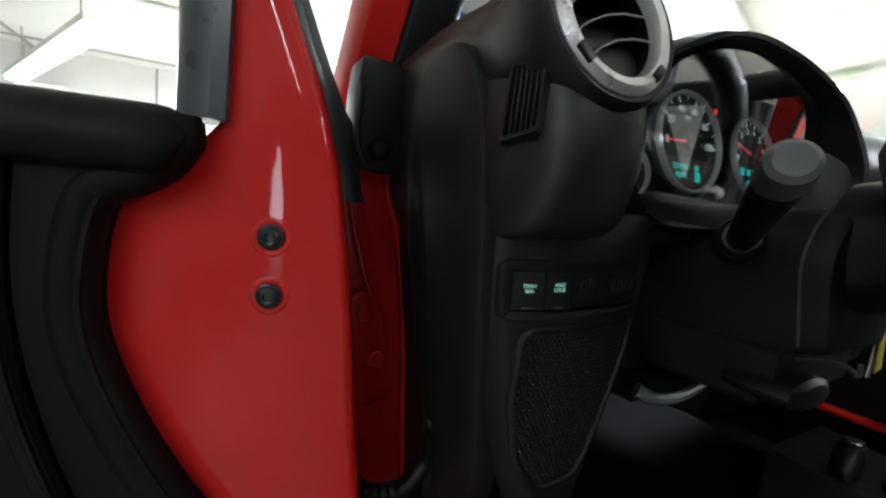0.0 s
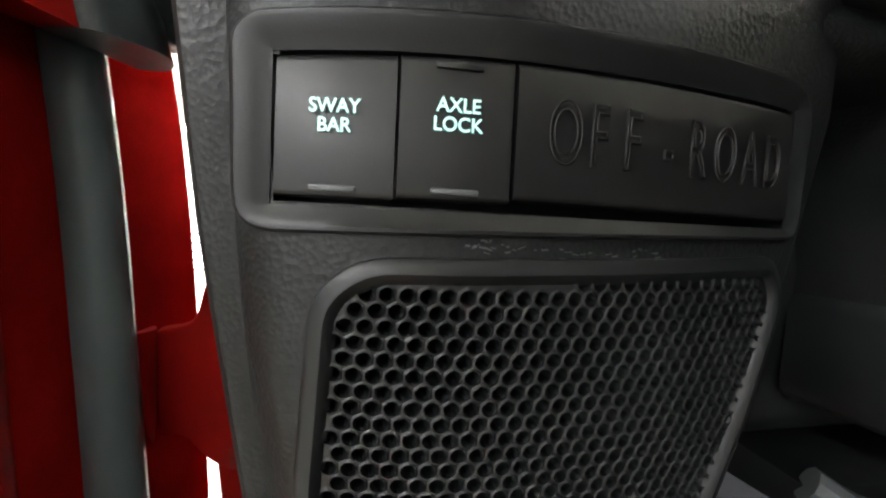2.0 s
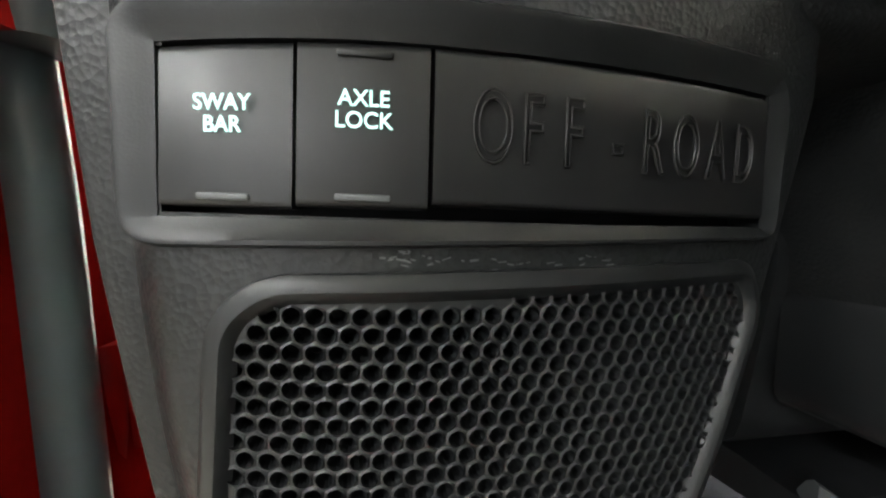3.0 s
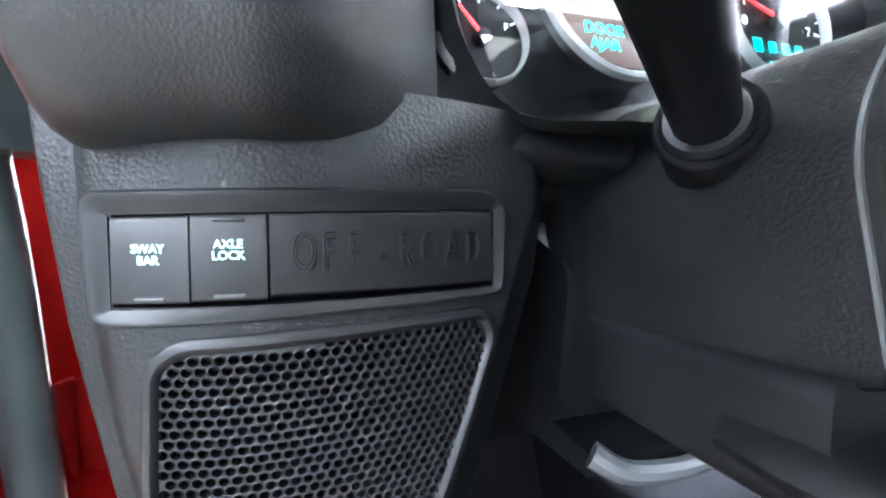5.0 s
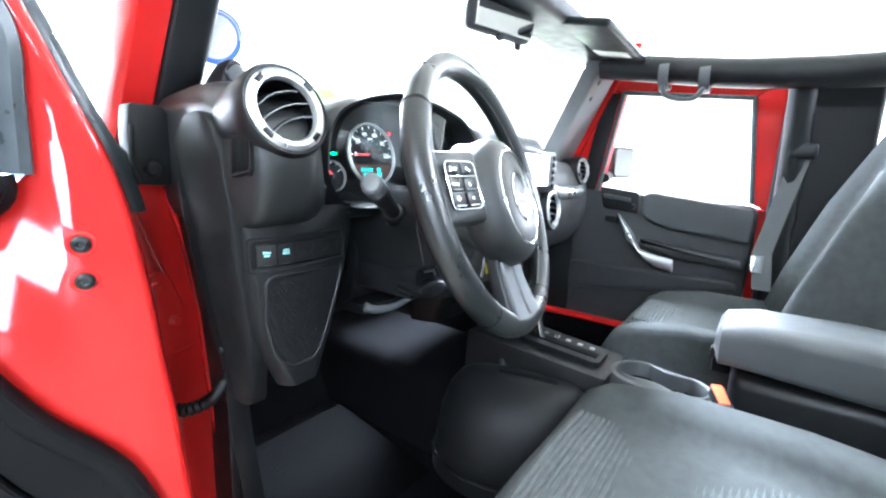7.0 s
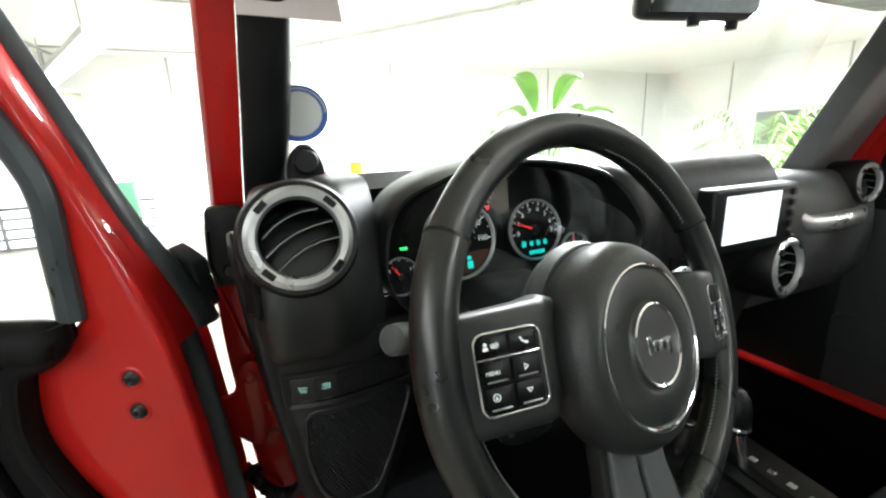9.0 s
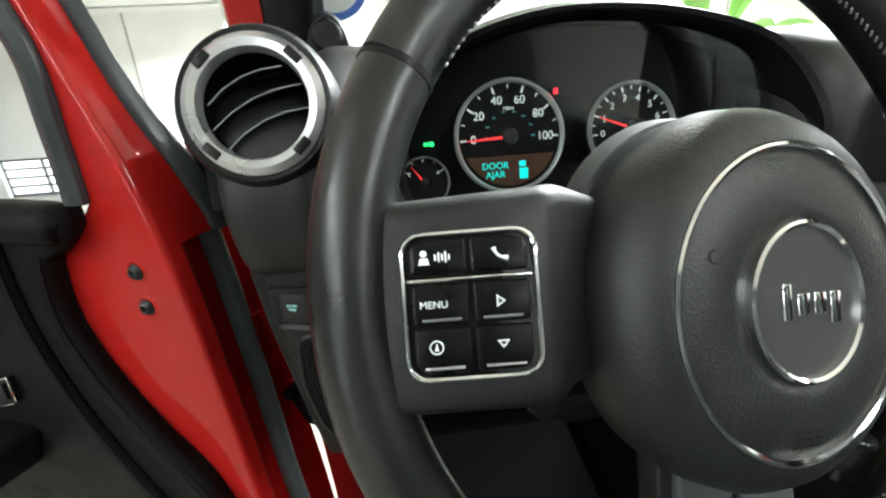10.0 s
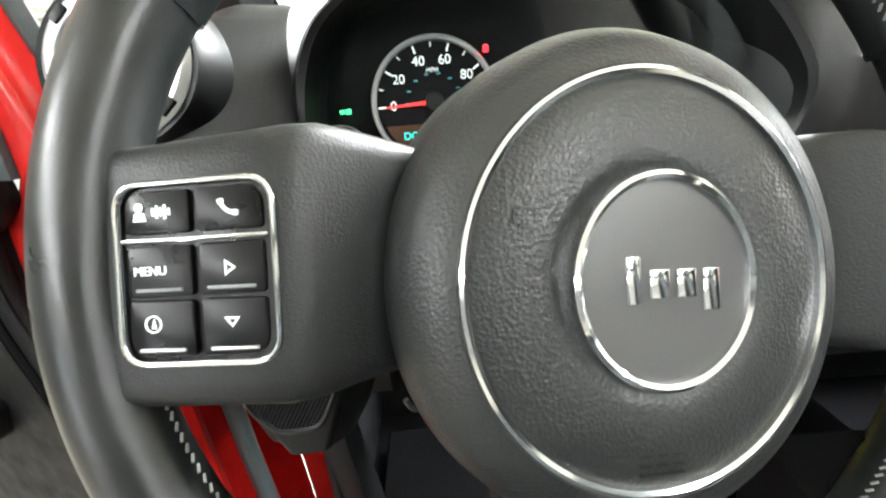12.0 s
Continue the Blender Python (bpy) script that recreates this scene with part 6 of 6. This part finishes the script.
def seat(x0, x1, yf, zt, name, label, back_y, back_z=1.60, bol=0.04):
    """A bucket seat: cushion with bolsters, ribbed middle, back and head rest."""
    t = placed(name, label, "car seat", ((x0 + x1) / 2, yf - 0.25, 0.62), group="front seats")
    xm, w = (x0 + x1) / 2, (x1 - x0) / 2
    def sect(y, z, k, b):
        pts = [(-w * k, 0.66), (-w * k, z - 0.02), (-w * k * 0.96, z + b), (-w * k * 0.72, z + b * 0.9), (-w * k * 0.58, z), (0, z + 0.004), (w * k * 0.58, z), (w * k * 0.72, z + b * 0.9), (w * k * 0.96, z + b), (w * k, z - 0.02), (w * k, 0.66)]
        return [(xm + a, y, c) for a, c in outline(pts, [0.01, 0.03, 0.02, 0.02, 0.025, 0, 0.025, 0.02, 0.02, 0.03, 0.01], 3)]
    part("cushion", loft([sect(yf + 0.006, zt - 0.10, 0.86, 0.0), sect(yf, zt - 0.06, 0.93, 0.002), sect(yf - 0.022, zt - 0.022, 0.985, 0.006), sect(yf - 0.06, zt - 0.006, 1.0, 0.014), sect(yf - 0.16, zt, 1.0, bol * 0.7), sect(yf - 0.32, zt - 0.012, 1.0, bol), sect(yf - 0.52, zt - 0.03, 0.98, bol)]), CLOTH, t, "plain grey cloth cushion")
    ribs = bmesh.new()
    m = 44
    for i in range(m):
        f = i / m
        y = yf - 0.012 - 0.36 * f
        z = zt - 0.004 - (0.05 * max(0, 0.09 - f) / 0.09) ** 1 - 0.012 * f
        ww = w * 0.50
        join(ribs, tube([(xm - ww, y, z), (xm - ww * 0.33, y, z + 0.006), (xm + ww * 0.33, y, z + 0.006), (xm + ww, y, z)], 0.0042, 6))
    tagged(part("ribbed_centre", ribs, RIBBED, t, "ribbed grey centre panel"), kind="stuff")
    lean = 0.32
    def bs(z, k, b, th=0.11):
        y = back_y - lean * (z - zt)
        pts = [(-w * k, -th), (-w * k, 0.0), (-w * k * 0.94, b), (-w * k * 0.72, b * 0.8), (-w * k * 0.55, 0.0), (w * k * 0.55, 0.0), (w * k * 0.72, b * 0.8), (w * k * 0.94, b), (w * k, 0.0), (w * k, -th)]
        return [(xm + a, y + c, z) for a, c in outline(pts, [0.02, 0.03, 0.02, 0.02, 0.02, 0.02, 0.02, 0.02, 0.03, 0.02], 3)]
    part("backrest", loft([bs(zt - 0.02, 0.96, 0.05), bs(zt + 0.12, 1.0, 0.055), bs(zt + 0.28, 0.98, 0.05), bs(zt + 0.42, 0.86, 0.03), bs(zt + 0.50, 0.72, 0.015), bs(zt + 0.525, 0.62, 0.0, 0.08)]), CLOTH, t, "grey cloth backrest")
    pnl = bmesh.new()
    for i in range(5):
        z = zt + 0.10 + 0.075 * i
        join(pnl, box(xm, back_y - lean * (z - zt) + 0.002, z, w * 0.8, 0.012, 0.068, 0.005, 2, m=pose(0, 0, 0, math.degrees(lean), 0, 0)))
    tagged(part("back_panel", pnl, RIBBED, t, "lighter ribbed back panel"), kind="stuff")
    hz = zt + 0.60
    hy = back_y - lean * (hz - zt) + 0.01
    part("head_rest", loft([[(xm + a, hy + b, z) for a, b in outline(rect(-q, -0.05, q, 0.05), 0.03, 4)] for z, q in ((hz - 0.075, 0.10), (hz - 0.055, 0.125), (hz + 0.03, 0.13), (hz + 0.075, 0.12), (hz + 0.09, 0.10))]), CLOTH, t, "grey cloth head rest")
    for s in (-1, 1):
        part("head_rest_post", tube([(xm + s * 0.05, hy - 0.01, zt + 0.49), (xm + s * 0.05, hy, hz - 0.06)], 0.006, 8), CHROME, t)
    return t


seat(-0.620, -0.130, -0.030, 0.900, "driver_seat", "grey cloth driver seat with a ribbed centre", -0.50)
seat(0.075, 0.490, 0.000, 0.930, "passenger_seat", "grey cloth passenger seat with high bolsters", -0.33)
bk = placed("seat_belt_buckle", "seat belt buckle with an orange release button", "seat belt buckle", (-0.13, -0.16, 0.92))
part("stalk", tube([(-0.115, -0.20, 0.84), (-0.132, -0.17, 0.905)], 0.008, 8), BLACK, bk)
part("buckle", box(-0.137, -0.160, 0.925, 0.052, 0.022, 0.020, 0.004, m=pose(0, 0, 0, 0, -14, 22)), BLACK, bk)
part("release_button", box(-0.137, -0.158, 0.9345, 0.044, 0.016, 0.006, 0.002, m=pose(0, 0, 0, 0, -14, 22)), ORANGE, bk, "orange release button")
bk2 = placed("seat_belt_buckle", "passenger seat belt buckle with a red button", "seat belt buckle", (0.0, -0.13, 0.95))
part("buckle", box(-0.025, -0.150, 0.955, 0.02, 0.03, 0.05, 0.004), BLACK, bk2)
part("release_button", box(-0.025, -0.150, 0.982, 0.015, 0.024, 0.005, 0.001), ORANGE, bk2, "red release button")
sb = placed("seat_belt", "grey seat belt hanging at the door post", "seat belt", (0.53, -0.18, 1.0))
part("webbing", loft([[(x, y - 0.02, z), (x, y + 0.02, z), (x + 0.003, y + 0.02, z), (x + 0.003, y - 0.02, z)] for x, y, z in ((0.52, -0.195, 1.33), (0.50, -0.17, 1.20), (0.465, -0.15, 1.09), (0.43, -0.16, 1.0))]), GREYP, sb)
part("guide", box(0.518, -0.195, 1.345, 0.03, 0.06, 0.04, 0.01, 3), SMOOTH, sb)
part("tongue", box(0.452, -0.142, 1.060, 0.012, 0.03, 0.045, 0.004, m=pose(0, 0, 0, 0, 20, 20)), CHROME, sb, "shiny belt tongue")

for ob in (bk, bk2):
    settle(ob, (0.025, -0.085, -0.010))
settle(sb, (0, -0.12, -0.01))

# ---- floor, firewall, knee pieces ----
fl = placed("cabin_floor", "black carpeted cabin floor", "car floor", (0, 0, 0.6), kind="structure")
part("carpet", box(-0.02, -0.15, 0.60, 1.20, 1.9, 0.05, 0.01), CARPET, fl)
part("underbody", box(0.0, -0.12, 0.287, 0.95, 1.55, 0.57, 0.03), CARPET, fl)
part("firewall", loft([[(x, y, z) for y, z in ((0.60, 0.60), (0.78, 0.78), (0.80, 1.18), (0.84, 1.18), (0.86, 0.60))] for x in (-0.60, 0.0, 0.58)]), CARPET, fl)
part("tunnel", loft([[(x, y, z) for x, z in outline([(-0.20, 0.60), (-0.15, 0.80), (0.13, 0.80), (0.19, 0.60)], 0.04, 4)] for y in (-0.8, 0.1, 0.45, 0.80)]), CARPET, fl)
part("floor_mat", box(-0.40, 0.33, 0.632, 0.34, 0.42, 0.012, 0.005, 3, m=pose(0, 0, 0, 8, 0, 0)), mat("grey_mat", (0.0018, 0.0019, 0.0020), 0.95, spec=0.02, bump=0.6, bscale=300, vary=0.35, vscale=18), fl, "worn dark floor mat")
part("sill", box(-0.600, -0.10, 0.585, 0.05, 1.0, 0.09, 0.015), RED, fl, "red door sill")
part("passenger_sill", box(0.560, 0.10, 0.778, 0.05, 0.7, 0.013, 0.005), RED, fl, "red door sill")
part("passenger_kick", box(0.565, 0.10, 0.69, 0.05, 0.72, 0.14, 0.01), CARPET, fl)
part("kick_panel", box(-0.606, 0.56, 0.90, 0.012, 0.50, 0.60, 0.003), BLACK, fl)
part("far_kick_panel", box(0.582, 0.56, 0.92, 0.03, 0.60, 0.64, 0.004), BLACK, fl)
part("dash_underside", loft([[(x, y, z) for y, z in ((0.26, 0.985), (0.25, 1.18), (0.50, 1.18), (0.55, 0.98))] for x in (-0.615, -0.50)]), BLACK, fl)
part("dash_rear_wall", loft([[(x, y, z) for y, z in ((0.33, 1.0), (0.29, 1.20), (0.50, 1.34), (0.55, 1.0))] for x in (-0.60, 0.0, 0.54)]), BLACK, fl)
kb = placed("knee_bolster", "black knee bolster with a pale lower lip", "trim panel", (-0.38, 0.24, 1.06))
part("bolster", loft([[(x, y, z) for y, z in outline([(0.245, 1.075), (0.232, 1.17), (0.30, 1.20), (0.32, 1.07)], 0.015, 3)] for x in (-0.478, -0.46, -0.30, -0.15)]), BLACK, kb)
part("lip", tube(curve_points([(-0.470, 0.222, 1.070), (-0.452, 0.212, 1.062), (-0.40, 0.214, 1.058), (-0.34, 0.222, 1.066), (-0.30, 0.235, 1.075)], 6), lambda t: 0.0075 - 0.004 * t, 10), GREYP, kb)
part("tray", loft([[(x, y, z) for y, z in ((0.225, 1.055), (0.22, 1.068), (0.32, 1.075), (0.32, 1.05))] for x in (-0.47, -0.30)]), SMOOTH, kb)
settle(kb, (0.040, 0.004, -0.028))


# ---- plants and clutter in the hall ----
def broad_plant(x, y, top, seed, n=11):
    rnd = random.Random(seed)
    t = thing("potted_plant", "tall broad-leaved green plant in a dark pot", "plant", Matrix.Translation((x, y, 0)), group="plants")
    part("pot", lathe([(0, 0), (0.16, 0), (0.22, 0.42), (0.235, 0.45), (0.21, 0.45), (0.20, 0.40), (0, 0.40)], 24), POT, t)
    for k in range(n):
        a = rnd.uniform(0, math.tau)
        h = top * rnd.uniform(0.78, 1.0)
        r = rnd.uniform(0.05, 0.30)
        d = Vector((math.cos(a), math.sin(a), 0))
        path = curve_points([(0, 0, 0.4), d * r * 0.25 + Vector((0, 0, h * 0.6)), d * r * 0.6 + Vector((0, 0, h * 0.9)), d * r + Vector((0, 0, h))], 5)
        part("stem", tube(path, 0.008, 6), LEAF, t)
        ln, w = rnd.uniform(0.42, 0.60), rnd.uniform(0.06, 0.09)
        side = d.cross(Vector((0, 0, 1)))
        up = rnd.uniform(0.35, 1.15)
        rings = []
        for i in range(9):
            s = i / 8
            c = d * (r + ln * s * 0.75) + Vector((0, 0, h + ln * (up * s - 0.75 * s * s)))
            ww = w * math.sin(math.pi * min(1, s * 0.97 + 0.03)) ** 0.8 + 0.002
            rings.append([c - side * ww + Vector((0, 0, 0.02 * ww / w)), c + Vector((0, 0, -0.01)), c + side * ww + Vector((0, 0, 0.02 * ww / w)), c + Vector((0, 0, -0.013))])
        part("leaf", loft(rings), LEAF, t)
    return t


def palm(x, y, top, seed):
    rnd = random.Random(seed)
    t = thing("palm", "feathery green palm in a dark planter", "plant", Matrix.Translation((x, y, 0)), group="plants")
    part("planter", box(0, 0, 0.3, 0.45, 0.45, 0.6, 0.02), POT, t)
    for k in range(12):
        a = rnd.uniform(0, math.tau)
        d = Vector((math.cos(a), math.sin(a), 0))
        h = top * rnd.uniform(0.75, 1.0)
        path = curve_points([(0, 0, 0.55), d * 0.15 + Vector((0, 0, h * 0.7)), d * 0.42 + Vector((0, 0, h * 0.97)), d * 0.75 + Vector((0, 0, h * 0.9))], 6)
        bm = tube(path, 0.006, 5)
        side = d.cross(Vector((0, 0, 1)))
        for i in range(6, len(path)):
            for s in (-1, 1):
                p = path[i]
                e = p + side * s * 0.22 + d * 0.12 + Vector((0, 0, -0.10))
                join(bm, loft([[p, p + d * 0.012, p + Vector((0, 0, -0.002))], [(p + e) / 2 + d * 0.01, (p + e) / 2 + d * 0.024, (p + e) / 2 + Vector((0, 0, -0.002))], [e, e + d * 0.002, e + Vector((0, 0, -0.001))]]))
        part("frond", bm, LEAF, t)
    return t


broad_plant(1.72, 2.85, 1.62, 3)
palm(4.8, 2.85, 1.70, 5)
lift = thing("lift_post", "green steel lift post standing on the floor", "lift post", Matrix.Translation((-2.05, 6.2, 0)))
part("post", box(0, 0, 0.52, 0.16, 0.16, 1.04, 0.01), GREEN, lift)
part("foot", box(0, 0, 0.02, 0.4, 0.4, 0.04, 0.01), GREEN, lift)
